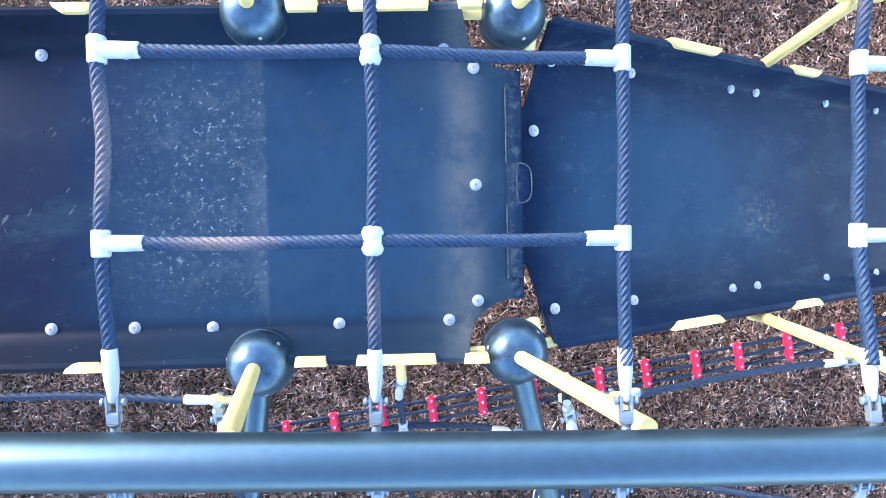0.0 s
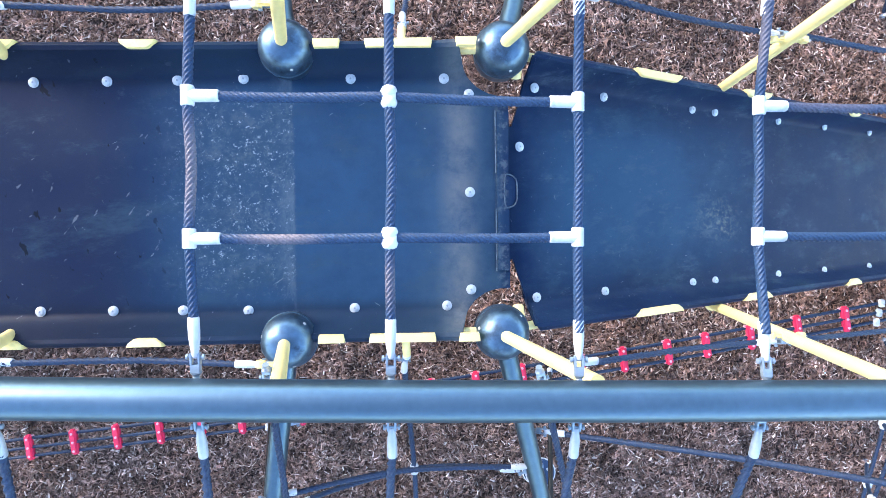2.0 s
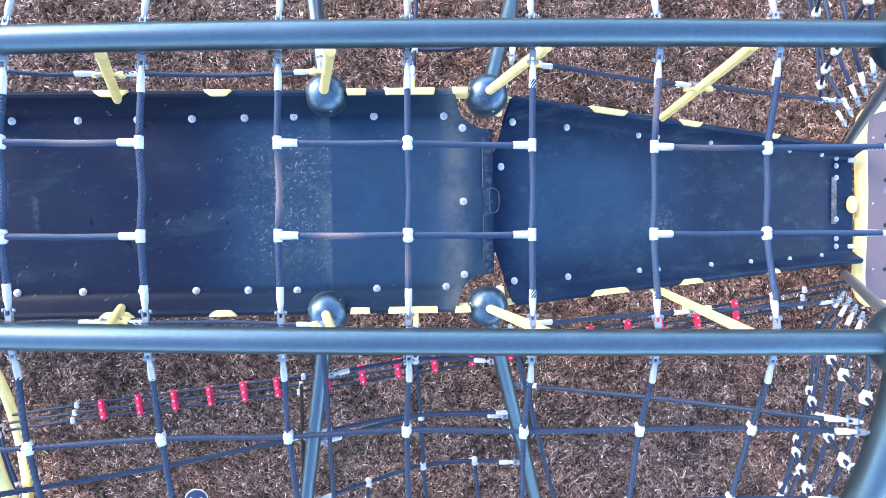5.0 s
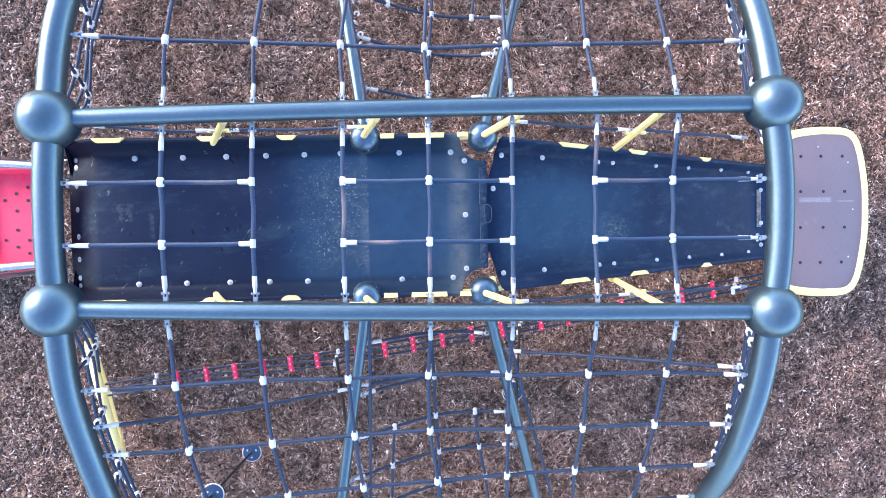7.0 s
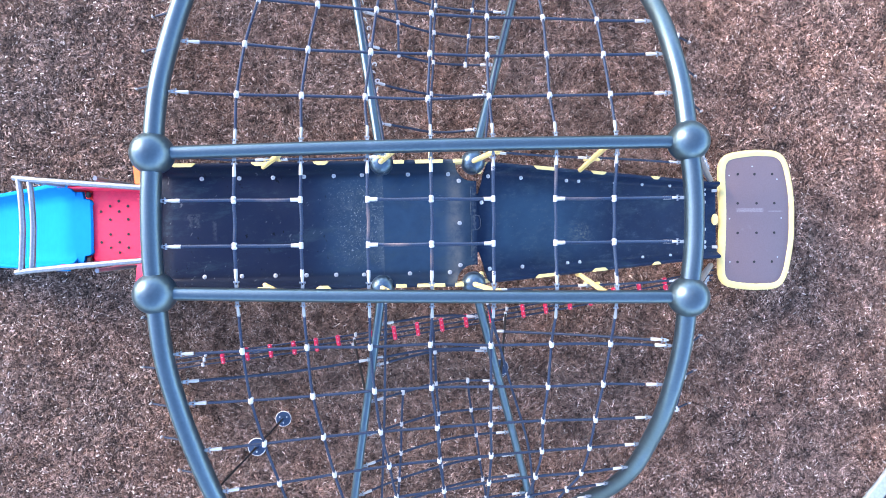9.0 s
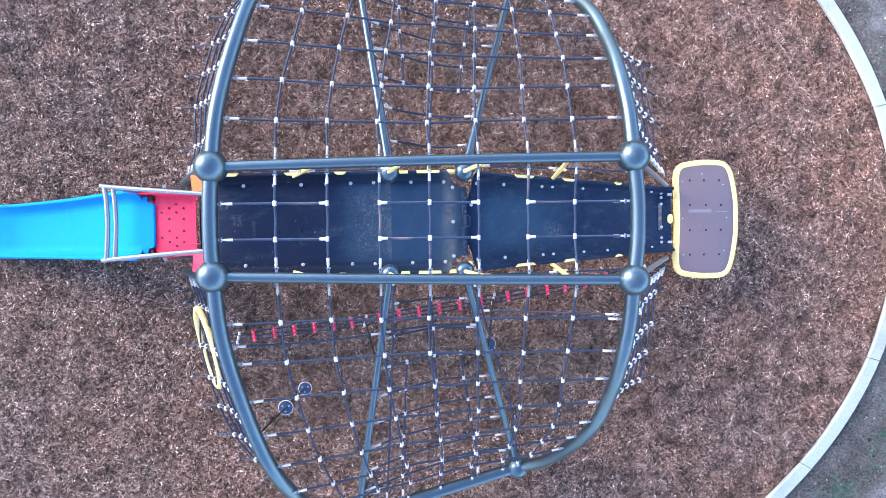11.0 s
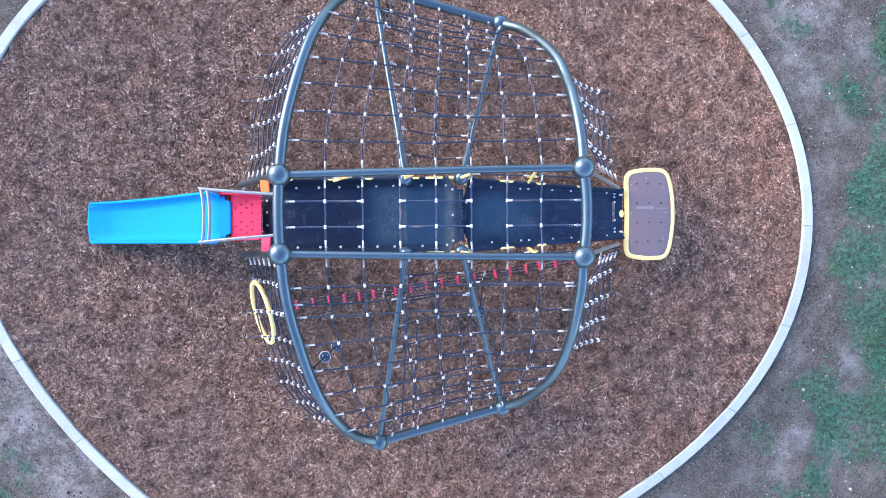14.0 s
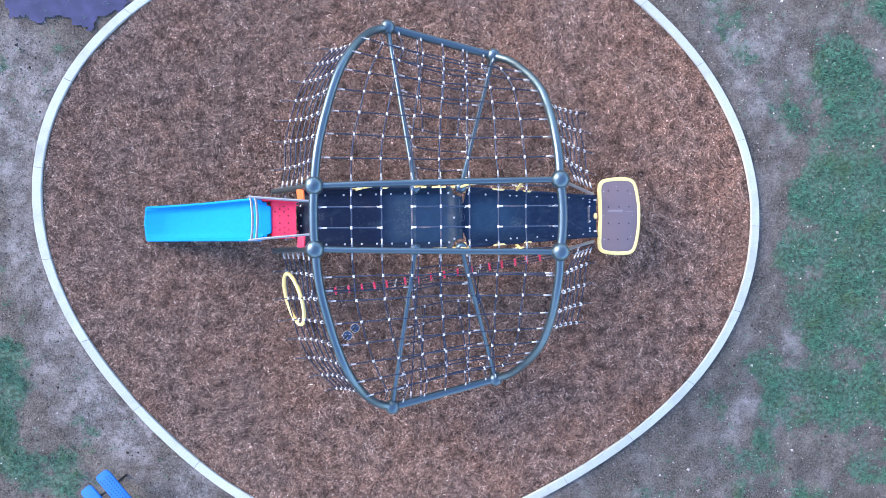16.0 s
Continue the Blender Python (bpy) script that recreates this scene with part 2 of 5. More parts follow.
    # saturation rises eastward to go with that painted light
    warm = n.new("ShaderNodeMapRange")
    warm.inputs["From Min"].default_value, warm.inputs["From Max"].default_value = -3.5, 4.0
    warm.inputs["To Min"].default_value, warm.inputs["To Max"].default_value = 0.98, 1.12
    l.new(xyz.outputs[0], warm.inputs["Value"])
    hue = n.new("ShaderNodeMath")
    hue.operation = "MULTIPLY"
    l.new(grey.outputs["Result"], hue.inputs[0])
    l.new(warm.outputs["Result"], hue.inputs[1])
    l.new(hue.outputs[0], hsv.inputs["Saturation"])
    l.new(r.outputs["Color"], hsv.inputs["Color"])
    l.new(hsv.outputs["Color"], b.inputs["Base Color"])
    return m


def rubber_material():
    """Navy-black rubber sheet: grain, scattered scratches, a scuffed patch where knees rub, pale bands at the bends;
    sheen and shade painted in.
    """
    m = bpy.data.materials.new("navy_rubber_sheet")
    m.use_nodes = True
    t = m.node_tree
    n, l = t.nodes, t.links
    b = n["Principled BSDF"]
    b.inputs["Specular IOR Level"].default_value = 0.09
    co = n.new("ShaderNodeTexCoord").outputs["Object"]
    xyz = n.new("ShaderNodeSeparateXYZ")
    l.new(co, xyz.inputs[0])

    def noise_tex(scale, detail=8, rough=0.6, stretch=None):
        x = n.new("ShaderNodeTexNoise")
        x.inputs["Scale"].default_value, x.inputs["Detail"].default_value, x.inputs["Roughness"].default_value = scale, detail, rough
        if stretch:
            mp = n.new("ShaderNodeMapping")
            mp.vector_type = "TEXTURE"
            mp.inputs["Scale"].default_value = stretch[:3]
            mp.inputs["Rotation"].default_value = (0, 0, stretch[3])
            l.new(co, mp.inputs["Vector"])
            l.new(mp.outputs[0], x.inputs["Vector"])
        else:
            l.new(co, x.inputs["Vector"])
        return x.outputs["Fac"]

    def span(v, a, c, d=0.0, e=1.0):
        x = n.new("ShaderNodeMapRange")
        x.interpolation_type = "SMOOTHSTEP"
        for key, val in (("From Min", a), ("From Max", c), ("To Min", d), ("To Max", e)):
            x.inputs[key].default_value = val
        l.new(v, x.inputs["Value"])
        return x.outputs["Result"]

    def times(a, c):
        x = n.new("ShaderNodeMath")
        x.operation = "MULTIPLY"
        l.new(a, x.inputs[0])
        if isinstance(c, float):
            x.inputs[1].default_value = c
        else:
            l.new(c, x.inputs[1])
        return x.outputs[0]

    def over(fac, base, colour):
        x = n.new("ShaderNodeMix")
        x.data_type = "RGBA"
        l.new(fac, x.inputs["Factor"])
        if isinstance(base, tuple):
            x.inputs["A"].default_value = (*base, 1)
        else:
            l.new(base, x.inputs["A"])
        x.inputs["B"].default_value = (*[0.86 * c for c in colour], 1)
        return x.outputs["Result"]

    X, Y = xyz.outputs[0], xyz.outputs[1]
    col = over(span(noise_tex(3.5), 0.35, 0.7), (0.0075, 0.018, 0.050), (0.0130, 0.031, 0.074))
    # sky sheen over the middle of the deck, painted as paler blue
    sheen = times(times(span(X, -0.95, -0.45), span(X, 0.42, 0.15)), span(noise_tex(4.5, 9, 0.7), 0.25, 0.7, 0.55, 1.0))
    col = over(times(sheen, 0.85), col, (0.030, 0.075, 0.142))
    col = over(times(span(noise_tex(6, 10, 0.75), 0.50, 0.76), 0.42), col, (0.045, 0.07, 0.095))
    # weaker sky reflection and end shade, painted as darker rubber to the west
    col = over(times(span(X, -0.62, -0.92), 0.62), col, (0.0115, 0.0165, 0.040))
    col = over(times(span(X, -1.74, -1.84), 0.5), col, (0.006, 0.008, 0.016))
    col = over(times(span(noise_tex(7, 10, 0.74, (2.6, 1, 1, 0.12)), 0.50, 0.70), 0.62), col, (0.034, 0.066, 0.098))
    col = over(times(span(noise_tex(19, 9, 0.8, (2.2, 1, 1, -0.2)), 0.56, 0.74), 0.5), col, (0.06, 0.09, 0.115))
    # the raised edges, their shade painted on as darker rubber
    side = n.new("ShaderNodeMath")
    side.operation = "ABSOLUTE"
    l.new(Y, side.inputs[0])
    col = over(times(times(span(side.outputs[0], 0.315, 0.365), span(X, 0.34, 0.25)), 0.65), col, (0.009, 0.013, 0.028))
    # the middle of the ramp, its missing sky light painted in as paler blue
    lane = times(times(span(X, 0.37, 0.60), span(X, 1.55, 1.05)), times(span(Y, -0.38, -0.12), span(Y, 0.38, 0.12)))
    col = over(times(times(lane, span(noise_tex(2.2, 8, 0.65, (1.8, 1, 1, 0.05)), 0.30, 0.65, 0.35, 1.0)), 0.8), col, (0.034, 0.084, 0.150))
    foot = span(X, 0.38, 0.50)
    col = over(times(times(foot, span(noise_tex(10, 10, 0.8, (3.2, 1, 1, 0.06)), 0.52, 0.70)), 0.55), col, (0.075, 0.115, 0.150))
    col = over(times(times(foot, span(noise_tex(15, 9, 0.8, (6, 1, 1, -0.08)), 0.60, 0.72)), 0.55), col, (0.12, 0.15, 0.175))
    col = over(times(times(foot, span(noise_tex(58, 5, 0.7), 0.655, 0.70)), 0.6), col, (0.17, 0.195, 0.21))
    knees = times(times(span(X, -0.76, -0.48), span(X, -0.285, -0.300)), times(span(Y, -0.36, -0.16), span(Y, 0.36, 0.2)))
    col = over(times(knees, 0.45), col, (0.034, 0.064, 0.100))
    col = over(times(times(knees, span(noise_tex(42, 9, 0.8), 0.48, 0.70)), 0.6), col, (0.11, 0.14, 0.165))
    col = over(times(times(knees, span(noise_tex(11, 10, 0.72), 0.50, 0.72)), 0.5), col, (0.12, 0.15, 0.175))
    col = over(times(times(knees, span(noise_tex(66, 8, 0.78), 0.57, 0.65)), 0.9), col, (0.38, 0.43, 0.48))
    col = over(times(times(knees, span(noise_tex(21, 8, 0.8, (1.4, 1, 1, 0.6)), 0.585, 0.67)), 0.7), col, (0.30, 0.35, 0.39))
    crease = times(times(span(X, -0.37, -0.305), span(X, -0.290, -0.300)), span(noise_tex(13, 9, 0.75, (1, 3, 1, 0.0)), 0.40, 0.66))
    col = over(times(crease, 0.5), col, (0.13, 0.17, 0.21))
    # sheen before the bend and the bend's own highlight band, both painted pale
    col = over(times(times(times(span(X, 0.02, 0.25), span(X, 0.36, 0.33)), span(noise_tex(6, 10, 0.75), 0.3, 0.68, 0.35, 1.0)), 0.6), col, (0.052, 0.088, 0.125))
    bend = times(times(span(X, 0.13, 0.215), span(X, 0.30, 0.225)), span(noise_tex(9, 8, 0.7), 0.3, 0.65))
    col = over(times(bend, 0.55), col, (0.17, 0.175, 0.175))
    lip = times(times(span(X, 0.322, 0.336), span(X, 0.372, 0.36)), span(noise_tex(30, 8, 0.7), 0.48, 0.62))
    col = over(times(lip, 0.5), col, (0.14, 0.16, 0.17))
    spot = times(times(span(X, 1.08, 1.21), span(X, 1.35, 1.24)), times(span(Y, -0.20, -0.10), span(Y, 0.02, -0.08)))
    col = over(times(times(spot, span(noise_tex(48, 10, 0.8), 0.47, 0.66)), 0.7), col, (0.24, 0.24, 0.19))
    drag = times(times(span(X, 0.80, 1.0), span(X, 1.30, 1.15)), times(span(Y, -0.20, -0.10), span(Y, 0.03, -0.04)))
    col = over(times(times(drag, span(noise_tex(16, 9, 0.75, (5, 1, 1, 0.06)), 0.52, 0.68)), 0.6), col, (0.13, 0.16, 0.18))
    for k, turn in enumerate((0.5, 1.3, -0.6, -1.2)):
        col = over(times(span(noise_tex(95 + 9 * k, 2, 0.5, (9, 1, 1, turn)), 0.775, 0.80), 0.6), col, (0.19, 0.22, 0.25))
    col = over(times(span(noise_tex(48, 2, 0.5), 0.775, 0.80), 0.6), col, (0.24, 0.27, 0.29))
    west = span(X, -0.6, -0.8)
    col = over(times(times(west, span(noise_tex(36, 3, 0.6, (2.5, 1, 1, 0.9)), 0.675, 0.71)), 0.55), col, (0.16, 0.18, 0.21))
    col = over(times(times(west, span(noise_tex(27, 3, 0.6, (1, 2.2, 1, 0.4)), 0.33, 0.29)), 0.8), col, (0.003, 0.005, 0.010))
    for x0, x1, y0, y1 in ((-1.70, -1.57, -0.03, 0.11), (-1.51, -1.46, -0.12, 0.12)):
        rub = times(times(span(X, x0, x0 + 0.05), span(X, x1, x1 - 0.02)), times(span(Y, y0, y0 + 0.05), span(Y, y1, y1 - 0.03)))
        col = over(times(times(rub, span(noise_tex(22, 8, 0.7), 0.46, 0.62)), 0.5), col, (0.10, 0.12, 0.15))
    l.new(col, b.inputs["Base Color"])
    l.new(span(noise_tex(7, 8, 0.65), 0.3, 0.75, 0.36, 0.55), b.inputs["Roughness"])
    bp = n.new("ShaderNodeBump")
    bp.inputs["Strength"].default_value, bp.inputs["Distance"].default_value = 0.12, 0.003
    l.new(noise_tex(320, 4), bp.inputs["Height"])
    l.new(bp.outputs["Normal"], b.inputs["Normal"])
    return m


ZINC = material("zinc_bolt", (0.50, 0.52, 0.54), 0.42, 0.4, 0.12, 120, 0.03, 400, (0.3, 0.3, 0.3), 40, (0.55, 0.75))
RUBBER = rubber_material()
# pale rubber for thin edge lines; its paleness imitates their shine
RUBBER_EDGE = material("shiny_edge_rubber", (0.07, 0.105, 0.14), 0.45, 0, 0.5, 60, 0.05, 300, (0.015, 0.03, 0.06), 30, (0.5, 0.6))
SOIL = ground_material()
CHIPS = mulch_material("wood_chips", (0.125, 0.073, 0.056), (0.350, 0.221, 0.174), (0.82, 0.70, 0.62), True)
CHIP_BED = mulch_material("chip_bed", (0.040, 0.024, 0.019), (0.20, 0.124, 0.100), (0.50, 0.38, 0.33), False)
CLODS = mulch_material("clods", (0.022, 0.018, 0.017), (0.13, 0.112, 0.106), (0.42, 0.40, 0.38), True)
BLADES = material("grass_blades", (0.044, 0.170, 0.114), 0.65, 0, 0.55, 9, 0.0, 1, (0.060, 0.135, 0.065), 1.5, (0.5, 0.62))


# ---- shapes: each gives vertices and faces ----
def data(name, vf, mat, smooth=True):
    me = bpy.data.meshes.new(name)
    me.from_pydata([tuple(v) for v in vf[0]], [], vf[1])
    if smooth:
        me.polygons.foreach_set("use_smooth", [True] * len(me.polygons))
        if smooth == "auto":
            me.set_sharp_from_angle(angle=radians(40))
    me.materials.append(mat)
    me.update()
    return me


def piece(name, me, parent, m=None, label=""):
    ob = new(name, me)
    ob.parent = parent
    if m is not None:
        ob.matrix_basis = m
    return tagged(ob, label)


def part(name, vf, mat, parent, label="", smooth="auto"):
    return piece(name, data(name, vf, mat, smooth), parent, None, label)


def thing(name, label, category, group="", base=(0, 0, 0)):
    ob = new(name)
    ob.empty_display_size = 0.1
    return tagged(ob, label, category, group)


def join(*shapes):
    v, f = [], []
    for a, b in shapes:
        o = len(v)
        v += list(a)
        f += [tuple(i + o for i in q) for q in b]
    return v, f


def moved(vf, m):
    return [m @ Vector(p) for p in vf[0]], vf[1]


def smooth_path(pts, step):
    """Points along a smooth line through pts, about step apart."""
    p = [Vector(q) for q in pts]
    if len(p) == 2:
        n = max(1, round((p[1] - p[0]).length / step))
        return [p[0].lerp(p[1], i / n) for i in range(n + 1)]
    out = []
    for i in range(len(p) - 1):
        a, b, c, d = p[max(i - 1, 0)], p[i], p[i + 1], p[min(i + 2, len(p) - 1)]
        n = max(1, round((c - b).length / step))
        for k in range(n):
            t = k / n
            out.append(0.5 * ((2 * b) + (c - a) * t + (2 * a - 5 * b + 4 * c - d) * t * t + (3 * b - a - 3 * c + d) * t ** 3))
    return out + [p[-1]]


def sweep(path, r, n=14, lobes=None, pitch=0.07, closed=False, flat=1.0):
    """A round bar along a line of points; with lobes, a laid rope whose strands wind round."""
    p = [Vector(q) for q in path]
    count = len(p)
    tang = []
    for i in range(count):
        a, b = (p[i - 1], p[(i + 1) % count]) if closed else (p[max(i - 1, 0)], p[min(i + 1, count - 1)])
        tang.append((b - a).normalized())
    up = Vector((0, 0, 1)) if abs(tang[0].z) < 0.9 else Vector((1, 0, 0))
    u = tang[0].cross(up).normalized()
    v, f, s = [], [], 0.0
    for i in range(count):
        u = (u - tang[i] * u.dot(tang[i])).normalized()
        w = tang[i].cross(u)
        if i:
            s += (p[i] - p[i - 1]).length
        ri = r[i] if isinstance(r, (list, tuple)) else r
        for j in range(n):
            a = 2 * math.pi * (j / n + (s / pitch if lobes else 0))
            k = ri * (lobes[j % len(lobes)] if lobes else 1)
            v.append(p[i] + u * (k * math.cos(a)) + w * (k * flat * math.sin(a)))
    rings = count if closed else count - 1
    for i in range(rings):
        o, q = i * n, ((i + 1) % count) * n
        for j in range(n):
            f.append((o + j, o + (j + 1) % n, q + (j + 1) % n, q + j))
    if not closed:
        f.append(tuple(reversed(range(n))))
        f.append(tuple(range((count - 1) * n, count * n)))
    return v, f


def lathe(profile, n=20):
    """A turned shape: (radius, height) pairs round the z axis, from bottom to top."""
    v = [(r * math.cos(2 * math.pi * j / n), r * math.sin(2 * math.pi * j / n), z) for r, z in profile for j in range(n)]
    f = [(i * n + j, i * n + (j + 1) % n, (i + 1) * n + (j + 1) % n, (i + 1) * n + j) for i in range(len(profile) - 1) for j in range(n)]
    f.append(tuple(reversed(range(n))))
    f.append(tuple(range((len(profile) - 1) * n, len(profile) * n)))
    return v, f


def ball(r, rings=14, n=28, squash=1.0):
    return lathe([(max(1e-4, r * math.sin(math.pi * i / rings)), -r * squash * math.cos(math.pi * i / rings)) for i in range(rings + 1)], n)


def box(x, y, z, bevel=0.004):
    bm = bmesh.new()
    bmesh.ops.create_cube(bm, size=1)
    bmesh.ops.scale(bm, vec=(x, y, z), verts=bm.verts)
    if bevel:
        bmesh.ops.bevel(bm, geom=bm.edges[:], offset=bevel, segments=2, affect="EDGES")
    bm.verts.index_update()
    vf = [v.co.copy() for v in bm.verts], [tuple(v.index for v in q.verts) for q in bm.faces]
    bm.free()
    return vf


def slab(outline, thick, bevel=0.006):
    """A flat plate with rounded rims from an outline, top at z = 0."""
    n = len(outline)
    cx, cy = sum(p[0] for p in outline) / n, sum(p[1] for p in outline) / n

    def inset(d):
        return [(x + (cx - x) / max(1e-6, math.hypot(cx - x, cy - y)) * d, y + (cy - y) / max(1e-6, math.hypot(cx - x, cy - y)) * d) for x, y in outline]
    v = [(*p, z) for d, z in ((bevel, -thick), (0, -thick + bevel), (0, -bevel), (bevel * 0.3, -bevel * 0.3), (bevel, 0)) for p in inset(d)]
    f = [(i * n + j, i * n + (j + 1) % n, (i + 1) * n + (j + 1) % n, (i + 1) * n + j) for i in range(4) for j in range(n)]
    return v, f + [tuple(reversed(range(n))), tuple(range(4 * n, 5 * n))]


def strip(rows, thick):
    """A sheet with thickness from rows of points (all rows equally long)."""
    m, n = len(rows), len(rows[0])
    top = [Vector(p) for r in rows for p in r]
    norm = [Vector() for _ in top]
    quads = [(i * n + j, (i + 1) * n + j, (i + 1) * n + j + 1, i * n + j + 1) for i in range(m - 1) for j in range(n - 1)]
    for q in quads:
        k = (top[q[2]] - top[q[0]]).cross(top[q[3]] - top[q[1]])
        for i in q:
            norm[i] += k
    if sum(k.z for k in norm) < 0:
        quads = [tuple(reversed(q)) for q in quads]
        norm = [-k for k in norm]
    low = [p - k.normalized() * thick for p, k in zip(top, norm)]
    o = len(top)
    f = quads + [tuple(i + o for i in reversed(q)) for q in quads]
    rim = [j for j in range(n)] + [i * n + n - 1 for i in range(1, m)] + [(m - 1) * n + j for j in range(n - 2, -1, -1)] + [i * n for i in range(m - 2, 0, -1)]
    for a, b in zip(rim, rim[1:] + rim[:1]):
        f.append((a, b, b + o, a + o))
    return top + low, f


def along(a, b):
    """A pose at a whose z axis points to b."""
    a, b = Vector(a), Vector(b)
    return Matrix.Translation(a) @ (b - a).to_track_quat("Z", "Y").to_matrix().to_4x4()


STRAND = (1.08, 1.0, 0.74)
FINE_STRAND = (1.05, 1.04, 0.94, 0.72)


def rope(name, pts, parent, r=0.0098, fine=False, mat=None, label=""):
    path = smooth_path(pts, 0.006 if fine else 0.018)
    vf = sweep(path, r, 24, FINE_STRAND, 0.070) if fine else sweep(path, r, 12, STRAND, 0.080)
    return part(name, vf, mat or ROPE, parent, label, smooth=True)


# Shared small fittings.
KNOT = data("knot", join(moved(lathe([(0.008, -0.027), (0.0155, -0.023), (0.0195, -0.014), (0.0175, -0.006), (0.0125, 0.0), (0.0175, 0.006), (0.0195, 0.014), (0.0155, 0.023), (0.008, 0.027)], 16), pose(0, 0, 0, 90)),
                         moved(lathe([(0.0115, -0.016), (0.0135, -0.012), (0.0135, 0.012), (0.0115, 0.016)], 12), pose(0, 0, 0, 0, 90))), WHITE, "auto")
TEE = data("tee", join(moved(lathe([(0.013, -0.0235), (0.0155, -0.021), (0.0155, 0.021), (0.013, 0.0235)], 14), pose(0, 0, 0, 90)),
                       moved(lathe([(0.0150, 0.0), (0.0148, 0.03), (0.0140, 0.070), (0.0122, 0.072)], 14), pose(0, 0, 0, 0, 90))), WHITE, "auto")
FERRULE = data("ferrule", lathe([(0.0055, -0.010), (0.0080, -0.007), (0.0088, 0.004), (0.0108, 0.016), (0.0119, 0.026), (0.0124, 0.040), (0.0124, 0.067), (0.0112, 0.070)], 18), WHITE, "auto")
FERRULE_GREY = FERRULE.copy()
FERRULE_GREY.materials[0] = PALE
CLEVIS = data("clevis", join(moved(box(0.0052, 0.013, 0.026, 0.0014), pose(0.0088, 0, -0.014)), moved(box(0.0052, 0.013, 0.026, 0.0014), pose(-0.0088, 0, -0.014)),
                             moved(box(0.0225, 0.014, 0.018, 0.002), pose(0, 0, -0.034)), moved(lathe([(0.0085, 0), (0.0075, 0.010), (0.012, 0.016)], 12), pose(0, 0, -0.058)),
                             moved(lathe([(0.003, -0.0205), (0.0062, -0.0195), (0.0062, -0.0150), (0.0032, -0.0145), (0.0032, 0.0145), (0.0062, 0.0150), (0.0062, 0.0195), (0.003, 0.0205)], 10), pose(0, 0, -0.010, 0, 90))), COATED, "auto")
RIVET = data("bolt", lathe([(0.0155, 0.0), (0.0155, 0.0022), (0.0135, 0.0030), (0.0115, 0.0026), (0.0110, 0.0052), (0.0085, 0.0064), (0.001, 0.0066)], 20), ZINC, "auto")
SOCKET = data("socket", lathe([(0.0036, 0.006), (0.0033, 0.0070), (0.0005, 0.0070)], 6), STEEL, "auto")
HOOK = data("hook", sweep([(0.012 * math.cos(a), 0, 0.012 + 0.012 * math.sin(a)) for a in np.linspace(-2.4, 2.6, 14)], 0.0045, 8), WHITE, True)


def bolt(parent, m):
    b = piece("bolt", RIVET, parent, m)
    piece("socket", SOCKET, b, None, "dark hex socket")


def rope_end(a, b, parent, size=0.8, r=0.0098, grey=False):
    """The end fitting of a rope of radius r: clevis at a, ferrule over the rope that runs on to b."""
    a, b = Vector(a), Vector(b)
    d = (b - a).normalized()
    k = r * 1.13 / 0.0124
    m = along(a + d * 0.045 * size, b) @ Matrix.Diagonal((k, k, size * 1.1, 1))
    cap = piece("ferrule", FERRULE_GREY if grey else FERRULE, parent, m)
    piece("clevis", CLEVIS, cap, None, "small galvanised clevis")


BALL_KNOT = data("knot", join(ball(0.0178, 10, 16), moved(lathe([(0.0115, -0.021), (0.0135, -0.018), (0.0135, 0.018), (0.0115, 0.021)], 12), pose(0, 0, 0, 90))), WHITE, True)


def ball_knot(p, parent, turn=0.0, size=1.0):
    piece("knot", BALL_KNOT, parent, Matrix.Translation(p) @ pose(0, 0, 0, 0, 0, turn) @ Matrix.Scale(size, 4))


def knot_at(p, parent, turn=0.0, size=0.80):
    piece("knot", KNOT, parent, Matrix.Translation(p) @ pose(0, 0, 0, 0, 0, turn) @ Matrix.Scale(size, 4))


rng = random.Random(7)


def jitter(p, k=0.006):
    return (p[0] + rng.uniform(-k, k), p[1] + rng.uniform(-k, k), p[2] + rng.uniform(-k, k))


def lerp3(a, b, t):
    return tuple(x + (y - x) * t for x, y in zip(a, b))


# ---- ground ----
KX = -0.455


def kerb_radius(a):
    return (5.376 + 0.022 * math.cos(a) - 0.071 * math.sin(a) + 0.382 * math.cos(2 * a) - 0.012 * math.sin(2 * a)
            + 0.018 * math.cos(3 * a) + 0.104 * math.sin(3 * a) + 0.098 * math.cos(4 * a) - 0.085 * math.sin(4 * a))


# patches of grass and of dry pale soil: x, y, half-width, half-height, amount
GRASS = ((7.06, 2.5, 0.45, 0.6, 0.8), (6.9, 0.8, 0.6, 0.6, 0.8), (6.5, 0.35, 0.4, 0.4, 0.5), (7.6, -0.1, 0.75, 1.3, 1.0), (6.6, -1.4, 0.55, 0.7, 0.9), (7.1, -2.2, 0.6, 0.8, 1.0),
         (5.85, -3.0, 0.32, 0.75, 1.1), (6.35, -2.6, 0.35, 0.35, 0.6), (8.3, -3.2, 0.5, 1.2, 0.7), (-6.85, -2.6, 0.42, 0.9, 1.0), (-7.4, -3.2, 0.5, 0.9, 0.9), (-5.85, 2.75, 0.18, 0.14, 0.7),
         (5.2, 3.4, 0.12, 0.2, 0.5), (9.5, -0.5, 1.6, 6.0, 1.0), (6.9, 1.8, 0.5, 0.8, 0.65), (7.3, 0.5, 0.5, 0.7, 0.8), (6.35, -0.4, 0.35, 0.5, 0.6), (5.7, 3.6, 0.8, 0.7, -1.0))
